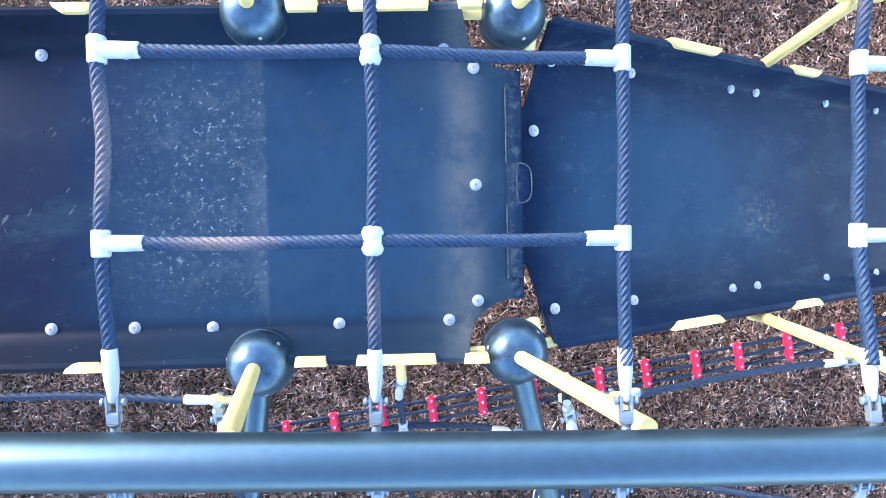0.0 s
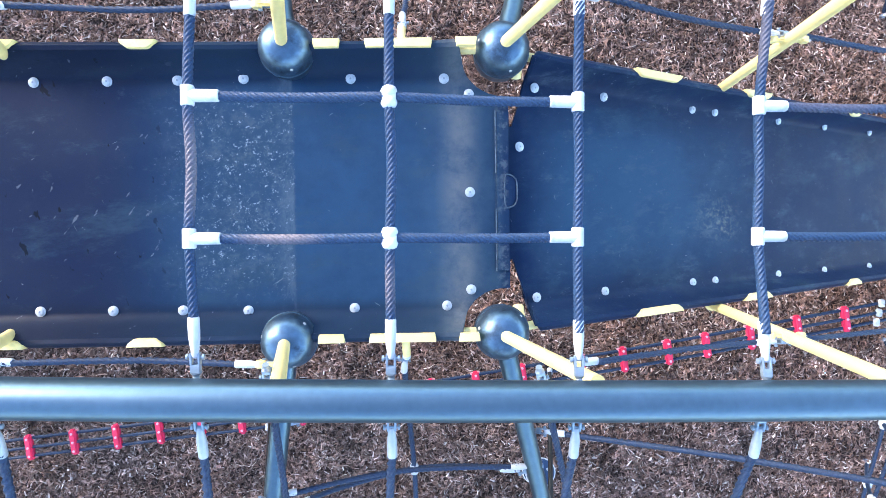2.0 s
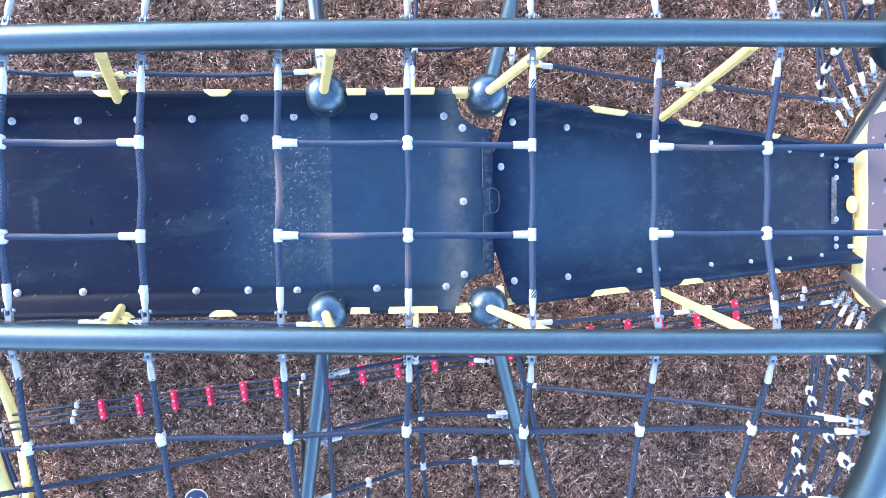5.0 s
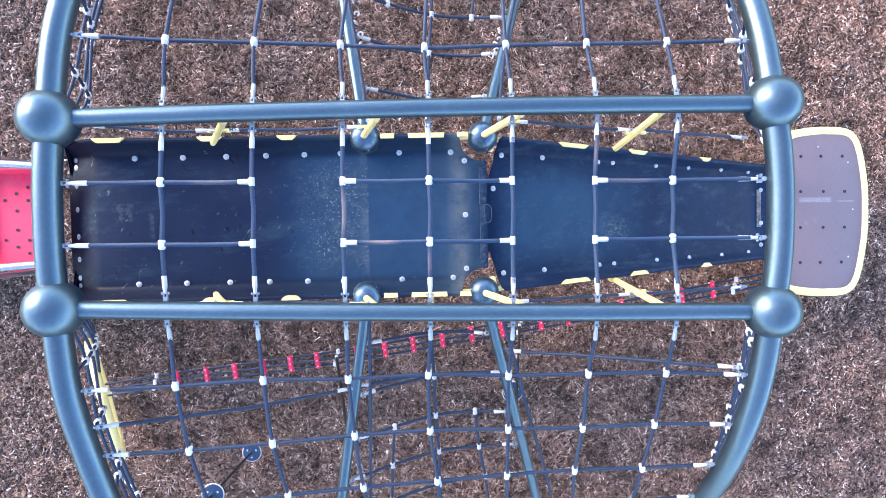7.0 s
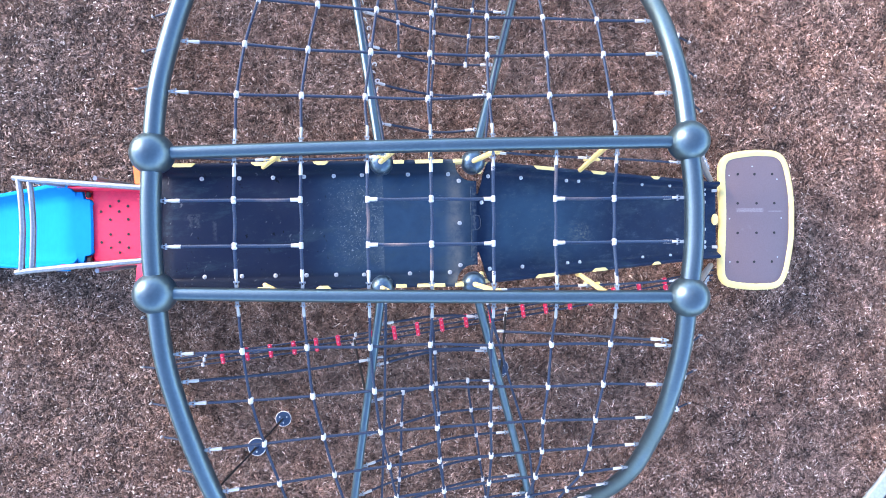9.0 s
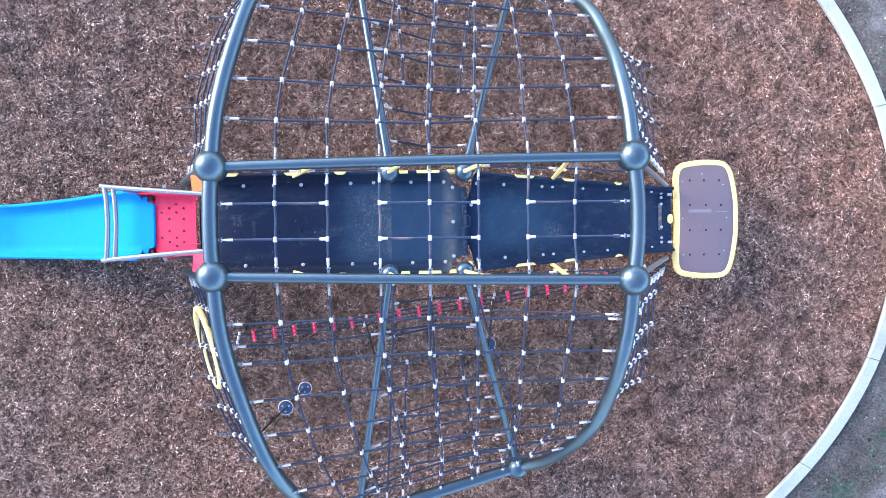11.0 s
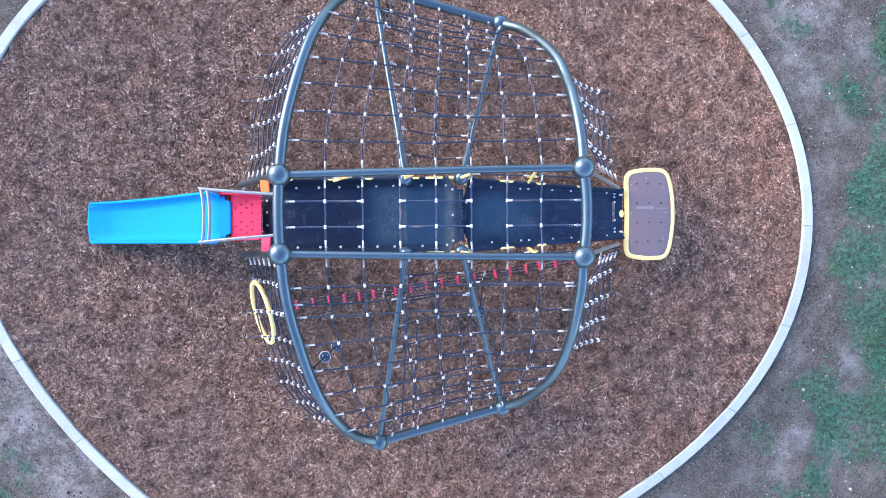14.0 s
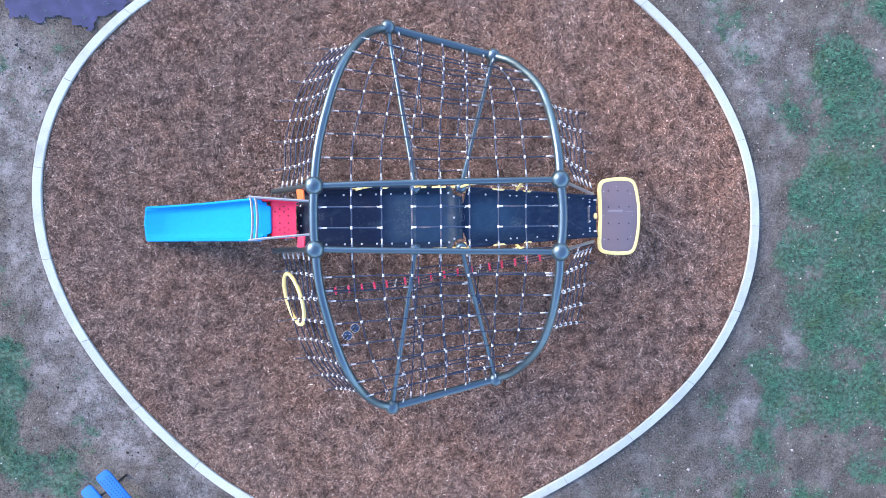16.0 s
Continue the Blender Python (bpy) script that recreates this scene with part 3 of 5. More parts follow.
DRY = ((5.4, 2.6, 0.5, 0.65, 1.0), (5.65, 3.3, 0.5, 0.4, 0.9), (6.3, 3.3, 0.5, 0.25, 0.6), (-6.5, 2.1, 0.6, 0.9, 1.0), (-6.4, 0.4, 0.35, 0.9, 0.8), (-5.2, -2.85, 0.6, 0.6, 1.0), (-4.75, -3.5, 0.6, 0.4, 0.8),
       (6.1, -2.1, 0.25, 0.45, 0.9), (4.5, -4.2, 0.55, 0.4, 0.55), (6.0, 1.5, 0.4, 0.5, 0.5), (-6.7, 1.2, 0.7, 0.8, 0.9), (-6.25, -0.8, 0.4, 0.8, 0.9), (-5.9, -1.9, 0.5, 0.6, 1.0),
       (-5.5, -2.5, 0.4, 0.5, 0.8), (-4.2, -4.2, 0.8, 0.35, 0.8), (3.9, -4.7, 0.6, 0.3, 0.4), (5.3, -3.4, 0.4, 0.3, 0.35))


def spread(patches, x, y):
    return min(1.1, sum(k * math.exp(-0.9 * (((x - a) / w) ** 2 + ((y - c) / h) ** 2)) for a, c, w, h, k in patches))


def turf_at(x, y):
    """How much grass grows at a place: patches to the east and south-west, little on the trodden belt by the kerb."""
    d = math.hypot(x - KX, y) - kerb_radius(math.atan2(y, x - KX))
    trodden = 0.55 * math.exp(-(max(0.0, d) / (0.95 if x < 0 else 0.50)) ** 2)
    return -0.12 - trodden + 0.42 * spread(GRASS, x, y) + 0.62 * noise.fractal((x * 1.1, y * 1.1, 3.1), 0.8, 2.0, 7)


def dry_at(x, y):
    return min(1.0, max(0.0, -0.06 + 1.0 * spread(DRY, x, y) + 1.0 * noise.fractal((x * 1.3, y * 1.3, 8.7), 0.8, 2.0, 7)))


def build_ground():
    xs = [-400, -60, -22] + [round(-12 + 0.07 * i, 3) for i in range(343)] + [24, 60, 400]
    ys = [-400, -60, -22] + [round(-10 + 0.07 * i, 3) for i in range(286)] + [22, 60, 400]
    v, turf, dry = [], [], []
    for y in ys:
        for x in xs:
            a = math.atan2(y, x - KX)
            inside = math.hypot(x - KX, y) < kerb_radius(a) + 0.02
            z = 0.018 * noise.fractal((x * 0.8, y * 0.8, 0), 1.0, 2.0, 3) if max(abs(x), abs(y)) < 20 else 0
            v.append((x, y, z - (0.12 if inside else 0.0)))
            dry.append(dry_at(x, y) if max(abs(x), abs(y)) < 20 else 0.4)
            turf.append(turf_at(x, y) if max(abs(x), abs(y)) < 20 else 0.3)
    n = len(xs)
    f = [(j * n + i, j * n + i + 1, (j + 1) * n + i + 1, (j + 1) * n + i) for j in range(len(ys) - 1) for i in range(n - 1)]
    me = data("ground", (v, f), SOIL, True)
    me.attributes.new("turf", "FLOAT", "POINT").data.foreach_set("value", turf)
    me.attributes.new("dry", "FLOAT", "POINT").data.foreach_set("value", dry)
    tagged(new("ground", me), "bare trodden soil with thin patchy grass", "ground", kind="structure")


build_ground()


def bed_height(x, y):
    return 0.012 + 0.02 * noise.fractal((x * 1.3, y * 1.3, 5.0), 1.0, 2.0, 3)


def build_bed():
    rings, seg = 46, 120
    v, f = [(KX, 0, bed_height(KX, 0))], []
    for i in range(1, rings + 1):
        for j in range(seg):
            a = 2 * math.pi * j / seg
            r = kerb_radius(a) * i / rings
            x, y = KX + r * math.cos(a), r * math.sin(a)
            v.append((x, y, bed_height(x, y) - (0.004 if i == rings else 0)))
    f += [(0, 1 + j, 1 + (j + 1) % seg) for j in range(seg)]
    for i in range(rings - 1):
        o = 1 + i * seg
        f += [(o + j, o + seg + j, o + seg + (j + 1) % seg, o + (j + 1) % seg) for j in range(seg)]
    tagged(new("mulch_bed", data("mulch_bed", (v, f), CHIP_BED, True)), "brown wood chip bed under the climbing frame", "mulch", kind="structure")


build_bed()

# ---- kerb: cast concrete lengths with a joint between each ----
kerb = new("kerb")
tagged(kerb, "pale concrete kerb round the wood chip bed", "kerb", kind="structure")


def kerb_length(a0, a1):
    rows = []
    steps = 10
    for i in range(steps + 1):
        a = a0 + (a1 - a0) * i / steps
        r = kerb_radius(a)
        c, s = math.cos(a), math.sin(a)
        sec = ((-0.072, -0.10), (-0.072, 0.040), (-0.064, 0.049), (0.064, 0.049), (0.072, 0.040), (0.072, -0.10))
        rows.append([(KX + (r + q) * c, (r + q) * s, z) for q, z in sec])
    v = [p for r in rows for p in r]
    f = [(i * 6 + j, i * 6 + (j + 1) % 6, (i + 1) * 6 + (j + 1) % 6, (i + 1) * 6 + j) for i in range(steps) for j in range(6)]
    return v, f + [tuple(reversed(range(6))), tuple(range(steps * 6, steps * 6 + 6))]


NK = 25
for i in range(NK):
    a0 = 2 * math.pi * i / NK - 0.025
    part("kerb_stone", kerb_length(a0 + 0.0006, a0 + 2 * math.pi / NK - 0.0006), CONCRETE, kerb)

# ---- climbing frame: rails, arches, braces, balls ----
frame_thing = thing("rope_climber", "blue-grey steel tube climbing frame with ball joints", "climbing frame")
ARCH_W = [(-1.6, 0.41, 2.045), (-1.57, 0.76, 2.03), (-1.525, 1.08, 1.96), (-1.455, 1.40, 1.885), (-1.38, 1.71, 1.785), (-1.29, 2.0, 1.68),
          (-1.175, 2.28, 1.50), (-1.04, 2.54, 1.26), (-0.88, 2.74, 1.0), (-0.68, 2.85, 0.81)]
ARCH_E = [(1.6, 0.475, 2.04), (1.605, 0.79, 1.95), (1.59, 1.06, 1.85), (1.575, 1.33, 1.70), (1.55, 1.58, 1.52), (1.505, 1.79, 1.38),
          (1.43, 1.99, 1.20), (1.33, 2.17, 1.0), (1.17, 2.40, 0.70), (0.95, 2.55, 0.45)]
DOME_W, DOME_E = (-0.303, 0.435, 1.42), (0.340, 0.428, 1.42)


def flip(p, s):
    return (p[0], p[1] * s, p[2])


def lean(p, s):
    """As flip, for what stands by the deck, whose west half lies a little to the south."""
    return (p[0], p[1] * s - (0.010 if p[0] < 0 else 0.0), p[2])


JOINT = data("joint_ball", ball(0.125, 20, 36), STEEL_BLUE, True)
FOOT = data("foot_ball", ball(0.113, 18, 32), STEEL_BLUE, True)
for s in (1, -1):
    part("rail", sweep(smooth_path([flip((-1.6, 0.41, 2.045), s), flip((-0.8, 0.43, 2.072), s), flip((0, 0.447, 2.082), s), flip((0.8, 0.462, 2.072), s), flip((1.6, 0.475, 2.04), s)], 0.1), 0.040, 24), STEEL_BLUE, frame_thing)
    part("arch", sweep(smooth_path([flip(p, s) for p in ARCH_W], 0.05), 0.058, 26), STEEL_BLUE, frame_thing)
    part("arch", sweep(smooth_path([flip(p, s) for p in ARCH_E], 0.05), 0.058, 26), STEEL_BLUE, frame_thing)
    part("cross_tube", sweep(smooth_path([flip(ARCH_W[-1], s), flip(ARCH_E[-1], s)], 0.2), 0.058, 26), STEEL_BLUE, frame_thing)
    part("brace", sweep(smooth_path([flip(DOME_W, s), flip(ARCH_W[-1], s)], 0.3), 0.031, 20), STEEL_BLUE, frame_thing)
    part("brace", sweep(smooth_path([flip(DOME_E, s), flip(ARCH_E[-1], s)], 0.3), 0.031, 20), STEEL_BLUE, frame_thing)
    part("leg", sweep(smooth_path([flip((-1.63, 0.41, 2.0), s), flip((-2.1, 0.44, 1.05), s), flip((-2.62, 0.48, -0.05), s)], 0.1), 0.042, 20), STEEL_BLUE, frame_thing, "leaning steel leg down to the ground")
    part("leg", sweep(smooth_path([flip((1.64, 0.465, 1.98), s), flip((2.50, 0.37, 0.55), s)], 0.1), 0.024, 16), STEEL, frame_thing, "bare galvanised leg")
    for p in (ARCH_W[0], ARCH_E[0]):
        piece("joint_ball", JOINT, frame_thing, Matrix.Translation(flip(p, s)))
    for p in (ARCH_W[-1], ARCH_E[-1]):
        piece("foot_ball", FOOT, frame_thing, Matrix.Translation(flip(p, s)))
        part("post", sweep([(p[0], p[1] * s, -0.08), (p[0], p[1] * s, p[2])], 0.045, 20), STEEL_BLUE, frame_thing)
part("arch_top", sweep(smooth_path([(-1.6, -0.41, 2.045), (-1.611, -0.2, 2.05), (-1.614, 0, 2.052), (-1.611, 0.2, 2.05), (-1.6, 0.41, 2.045)], 0.05), 0.058, 26), STEEL_BLUE, frame_thing)
part("arch_top", sweep(smooth_path([(1.6, -0.475, 2.04), (1.628, -0.22, 2.045), (1.635, 0, 2.046), (1.628, 0.22, 2.045), (1.6, 0.475, 2.04)], 0.05), 0.058, 26), STEEL_BLUE, frame_thing)
# deck domes at the upper brace ends
for s in (1, -1):
    for p in (DOME_W, DOME_E):
        dome = part("brace_dome", moved(lathe([(0.078, -0.075), (0.082, -0.05), (0.083, 0.0), (0.080, 0.025), (0.070, 0.05), (0.052, 0.069), (0.028, 0.080), (0.001, 0.083)], 32), Matrix.Translation(lean(p, s))), DOME, frame_thing, "dark round dome cap on the brace end", True)
        part("base_ring", sweep([(p[0] + 0.084 * math.cos(a), lean(p, s)[1] + 0.084 * math.sin(a), p[2] - 0.004) for a in np.linspace(0, 2 * math.pi, 40, endpoint=False)], 0.0013, 8, closed=True), STEEL_BLUE, dome, "thin base ring")
        for a in (0.8, 2.9, 5.0):
            piece("screw", RIVET, dome, Matrix.Translation(Vector(lean(p, s)) + Vector((0.074 * math.cos(a), 0.074 * math.sin(a), 0.034))) @ (Vector((math.cos(a), math.sin(a), 0.5)).to_track_quat("Z", "Y").to_matrix().to_4x4()) @ Matrix.Scale(0.45, 4))
# yellow struts from deck edge to rail, each with lugs for the hand ropes
FOOT_FLANGE = data("foot_flange", lathe([(0.016, -0.006), (0.024, -0.004), (0.024, 0.004), (0.018, 0.010)], 18), YELLOW, "auto")
for s in (1, -1):
    for a, b, at, west, east in (((-1.15, 0.413, 1.345), (-0.88, 0.415, 2.0), 0.65, 0.045, 0.045), ((-0.303, 0.435, 1.49), (-0.205, 0.43, 2.0), 0.53, 0.048, 0.0),
                                 ((0.340, 0.428, 1.49), (0.455, 0.44, 2.0), 0.67, 0.0, 0.045), ((1.200, 0.397, 1.02), (1.105, 0.45, 2.0), 0.54, 0.045, 0.045)):
        line = [lean(a, s), lean(b, s)]
        st = part("strut", sweep(smooth_path(line, 0.2), 0.0175, 16), YELLOW, frame_thing, "yellow coated strut")
        if abs(a[0]) > 1:
            piece("foot_flange", FOOT_FLANGE, st, along(lean(a, s), lean(b, s)))
        p = lerp3(lean(a, s), lean(b, s), at)
        lug = moved(box(west + east, 0.011, 0.026, 0.004), pose(p[0] + (east - west) / 2, p[1], p[2]))
        for reach in ((-west,) if west else ()) + ((east,) if east else ()):
            lug = join(lug, moved(lathe([(0.011, -0.009), (0.013, -0.007), (0.013, 0.007), (0.011, 0.009)], 14), pose(p[0] + reach, p[1], p[2], 90)))
        part("lug", lug, YELLOW, st)

# ---- roof net between the rails ----
roof = thing("roof_net", "blue rope net with white connectors stretched between rails", "rope net")
COLS = (-1.13, -0.742, -0.350, 0.028, 0.402, 0.785, 1.155)


def rail_y(x):
    return 0.443 + 0.0203 * x


for k, x in enumerate(COLS):
    y = rail_y(x)
    mid = [(x, q, 2.055 + (0.012 if k < 4 else -0.02 * (k - 3))) for q in (0.133, -0.136)]
    rope("column_rope", [(x, y - 0.125, 2.046), mid[0], ((mid[0][0] + mid[1][0]) / 2 + 0.004, 0, mid[0][2] - 0.004), mid[1], (x, -y + 0.125, 2.046)], roof, 0.0098, True, ROPE_ROOF)
    for s, m in ((1, mid[0]), (-1, mid[1])):
        rope_end((x, s * (y - 0.040), 2.045 + 0.042 * (2.045 - m[2]) / (y - 0.20)), m, roof, 0.9)


def roof_z(k):
    return 2.055 + (0.012 if k < 4 else -0.02 * (k - 3))


for q in (0.133, -0.136):
    for k0, k1, k2 in ((0, 0, 1), (2, 3, 4), (5, 6, 6)):
        pts = []
        if k0 == 0:
            pts.append((-1.50, q, 2.05))
            rope_end((-1.565, q, 2.05), (-1.3, q, 2.06), roof, 1.0)
        for k in range(k0, k2 + 1):
            pts.append((COLS[k], q, roof_z(k)))
            if k + 1 <= k2:
                pts.append(((COLS[k] + COLS[k + 1]) / 2, q - 0.002, (roof_z(k) + roof_z(k + 1)) / 2 - 0.003))
        if k0 == 5:
            pts.append((1.50, q, 2.03))
            rope_end((1.57, q, 2.035), (1.3, q, 2.0), roof, 1.0)
        rope("row_rope", pts, roof, 0.0098, True, ROPE_ROOF)
        inner = [k for k in range(k0, k2 + 1)]
        for k in inner:
            p = (COLS[k], q, roof_z(k))
            if (k0, k) in ((0, 1), (2, 4)):
                piece("tee", TEE, roof, Matrix.Translation(p) @ Matrix.Scale(0.82, 4) @ pose(0, 0, 0, 0, 0, 180) @ pose(0, 0, 0, 0, -math.degrees(math.atan2(roof_z(k - 1) - roof_z(k), COLS[k] - COLS[k - 1]))))
            elif (k0, k) in ((2, 2), (5, 5)):
                piece("tee", TEE, roof, Matrix.Translation(p) @ Matrix.Scale(0.82, 4) @ pose(0, 0, 0, 0, -math.degrees(math.atan2(roof_z(k + 1) - roof_z(k), COLS[k + 1] - COLS[k]))))
            else:
                knot_at(p, roof, 0, 0.83)

# ---- side nets ----
ROW_W = [(-1.455, 0.775, 2.02), (-1.415, 1.095, 1.94), (-1.35, 1.405, 1.875), (-1.28, 1.71, 1.77), (-1.19, 1.995, 1.68), (-1.09, 2.27, 1.54), (-0.985, 2.525, 1.33)]
ROW_E = [(1.497, 0.795, 1.925), (1.483, 1.07, 1.82), (1.465, 1.33, 1.68), (1.452, 1.575, 1.51), (1.405, 1.785, 1.40), (1.34, 1.985, 1.20), (1.24, 2.145, 1.06)]
FRAC = (0.113, 0.242, 0.371, 0.499, 0.628, 0.757, 0.884)
for s in (1, -1):
    net = thing("side_net", "large sloping rope climbing net with white knots", "rope net", "side nets")
    grid = []
    for i, (a, b) in enumerate(zip(ROW_W, ROW_E)):
        row = [jitter(tuple(p - q for p, q in zip(lerp3(a, b, f), (0, 0.02 * math.sin(math.pi * f), 0.05 * math.sin(math.pi * f)))), 0.008) for f in FRAC]
        grid.append([flip(p, s) for p in row])
        a2, b2 = flip(a, s), flip(b, s)
        rope("row_rope", [lerp3(a2, grid[-1][0], 0.2), *grid[-1], lerp3(b2, grid[-1][-1], 0.2)], net)
        rope_end(lerp3(a2, grid[-1][0], -0.12), grid[-1][0], net)
        rope_end(lerp3(b2, grid[-1][-1], -0.12), grid[-1][-1], net)
    for k in range(7):
        y = rail_y(COLS[k])
        head = (COLS[k], s * (y + 0.125), 2.010)
        col = [grid[i][k] for i in range(7)]
        if 1 <= k <= 5:
            tail = lerp3(flip(ARCH_W[-1], s), flip(ARCH_E[-1], s), (0.10, 0.3, 0.5, 0.7, 0.9)[k - 1])
            tail = (tail[0], tail[1] - 0.04 * s, tail[2] + 0.05)
            rope_end((tail[0], tail[1], tail[2]), grid[6][k], net)
            col.append(lerp3(tail, grid[6][k], 0.25))
        elif k == 0:
            col.append((-0.78, s * 2.70, 0.93))
        else:
            col = col[:7]
        rope("column_rope", [head, *col], net)
        rope_end((COLS[k], s * (y + 0.046), 2.035), head, net, 0.8, 0.0092, True)
        for i in range(7):
            ball_knot(grid[i][k], net, rng.uniform(-12, 12), 1.02)


# ---- inner nets between the braces ----
def brace_at(east, t, s):
    return flip(lerp3(DOME_E if east else DOME_W, ARCH_E[-1] if east else ARCH_W[-1], t), s)


for s in (1, -1):
    net = thing("inner_net", "slack rope ladder net hung between two braces", "rope net", "inner nets")
    mids = []
    ts = (0.12, 0.25, 0.37, 0.485, 0.595, 0.70, 0.80, 0.89)
    for i, t in enumerate(ts):
        a, b = brace_at(False, t, s), brace_at(True, t, s)
        mid = lerp3(a, b, 0.52)
        mid = (mid[0], mid[1] - s * 0.02, mid[2] - 0.13)
        q1, q2 = lerp3(a, mid, 0.5), lerp3(b, mid, 0.5)
        q1, q2 = (q1[0], q1[1], q1[2] - 0.03), (q2[0], q2[1], q2[2] - 0.03)
        mids.append((jitter(q1), jitter(mid), jitter(q2)))
        rope("row_rope", [lerp3(a, q1, 0.3), *mids[-1], lerp3(b, q2, 0.3)], net, 0.0100)
        rope_end(lerp3(a, q1, 0.12), q1, net)
        rope_end(lerp3(b, q2, 0.12), q2, net)
        if i > 1:
            knot_at(mids[-1][0], net)
            knot_at(mids[-1][2], net)
        knot_at(mids[-1][1], net)
    head = (0.04, s * 0.55, 1.345)
    foot = lerp3(flip(ARCH_W[-1], s), flip(ARCH_E[-1], s), 0.5)
    rope("column_rope", [head, *[m[1] for m in mids], (foot[0], foot[1] - s * 0.05, foot[2] + 0.03)], net, 0.0100)
    rope_end((0.044, s * 0.50, 1.402), head, net)
    for c, f in ((0, 0.27), (2, 0.74)):
        foot = lerp3(flip(ARCH_W[-1], s), flip(ARCH_E[-1], s), f)
        rope("column_rope", [m[c] for m in mids[2:]] + [(foot[0], foot[1] - s * 0.05, foot[2] + 0.03)], net, 0.0100)
        rope_end((foot[0], foot[1] - s * 0.04, foot[2] + 0.03), mids[-1][c], net)

    for line in ([(-0.262, 0.50, 1.824), (-0.285, 0.90, 1.547), (-0.327, 1.60, 1.09), (-0.370, 2.30, 0.86), (-0.395, 2.66, 0.79)] if s < 0 else
                 [(-0.262, 0.50, 1.800), (-0.335, 0.90, 1.500), (-0.425, 1.40, 1.25), (-0.51, 1.90, 1.08), (-0.60, 2.45, 0.93)],
                 [(0.390, 0.52, 1.795), (0.516, 0.90, 1.547), (0.617, 1.20, 1.34), (0.80, 1.75, 1.0), (0.905, 2.30, 0.68), (0.932, 2.46, 0.58)] if s < 0 else
                 [(0.390, 0.52, 1.760), (0.455, 0.85, 1.500), (0.555, 1.25, 1.28), (0.69, 1.70, 1.03), (0.87, 2.30, 0.68), (0.92, 2.44, 0.58)]):
        rope("edge_rope", [flip(p, s) for p in line], net, 0.0100)
        top = Vector(line[0]) + (Vector(line[0]) - Vector(line[1])).normalized() * 0.085
        rope_end(flip(top, s), flip(line[1], s), net, 0.8, 0.0100)
        rope_end(flip(Vector(line[-1]) + (Vector(line[-1]) - Vector(line[-2])).normalized() * 0.06, s), flip(line[-2], s), net, 0.8, 0.0100)

    if s > 0:
        for east, t0, t1, count in ((False, 0.22, 0.62, 15), (True, 0.24, 0.32, 5)):
            for i in range(count):
                p = Vector(brace_at(east, t0 + (t1 - t0) * i / (count - 1), s)) + Vector((0.05 if not east else -0.05, 0, -0.01))
                piece("lacing_link", HOOK, net, Matrix.Translation(p) @ pose(0, 0, 0, 90 * (i % 2), 20, 70 + 40 * (i % 3)) @ Matrix.Scale(1.15, 4))

# ---- skirt nets from the arches to the ground ----
ANCHOR_W = [(-2.60, 0.82), (-2.61, 1.28), (-2.54, 1.62), (-2.45, 1.935), (-2.295, 2.25), (-2.055, 2.55), (-1.81, 2.785)]
ANCHOR_E = [(2.705, 0.725), (2.668, 1.075), (2.61, 1.41), (2.553, 1.73)]
for s in (1, -1):
    for east in (False, True):
        net = thing("skirt_net", "steep rope net pegged to the ground beside the arch", "rope net", "skirt nets")
        anchors = ANCHOR_E if east else ANCHOR_W
        arch = ARCH_E[1:5] if east else ARCH_W[1:8]
        fr = (0.26, 0.42, 0.57, 0.71, 0.85) if east else (0.30, 0.42, 0.54, 0.66, 0.78, 0.90)
        leg = (flip((1.64, 0.465, 1.98), s), flip((2.60, 0.36, 0.35), s)) if east else (flip((-1.63, 0.41, 2.0), s), flip((-2.62, 0.48, 0.0), s))
        lines = []
        for (ax, ay), top in zip(anchors, arch):
            a, b = (ax, ay * s, 0.03), flip((top[0] + (0.05 if east else -0.05), top[1], top[2] - 0.03), s)
            slack = 0.50 if east else 0.96
            pts = [jitter(tuple(q - (slack * f * (1 - f) if i == 2 else 0) for i, q in enumerate(lerp3(a, b, f))), 0.005) for f in fr]
            lines.append(pts)
            rope("radial_rope", [lerp3(a, pts[0], 0.18), *pts, b], net)
            peg = piece("hook", HOOK, net, Matrix.Translation((ax, ay * s, 0.03)) @ pose(0, 0, 0, 0, 0, rng.uniform(0, 180)))
            part("ground_peg", sweep([(ax, ay * s, -0.12), (ax, ay * s, 0.035)], 0.012, 10), STEEL, net)
            for f in (0.90, 0.965):
                piece("hook", HOOK, net, Matrix.Translation(lerp3(pts[-1], b, (f - fr[-1]) / (1 - fr[-1]))) @ pose(0, 0, 0, 70, 0, rng.uniform(0, 180)) @ Matrix.Scale(1.25, 4))
            for p in pts:
                ball_knot(p, net, rng.uniform(-20, 20), 1.3 if east else 1.12)
        for k in range(len(fr)):
            e = lerp3(leg[1], leg[0], fr[k] if not east else 0.1 + 0.8 * (fr[k] - 0.2))
            e = (e[0], e[1] + (0.10 if east else 0.05) * s, e[2])
            rope("tangent_rope", [lerp3(e, lines[0][k], 0.3), *[ln[k] for ln in lines]], net)
            rope_end(e, lines[0][k], net)

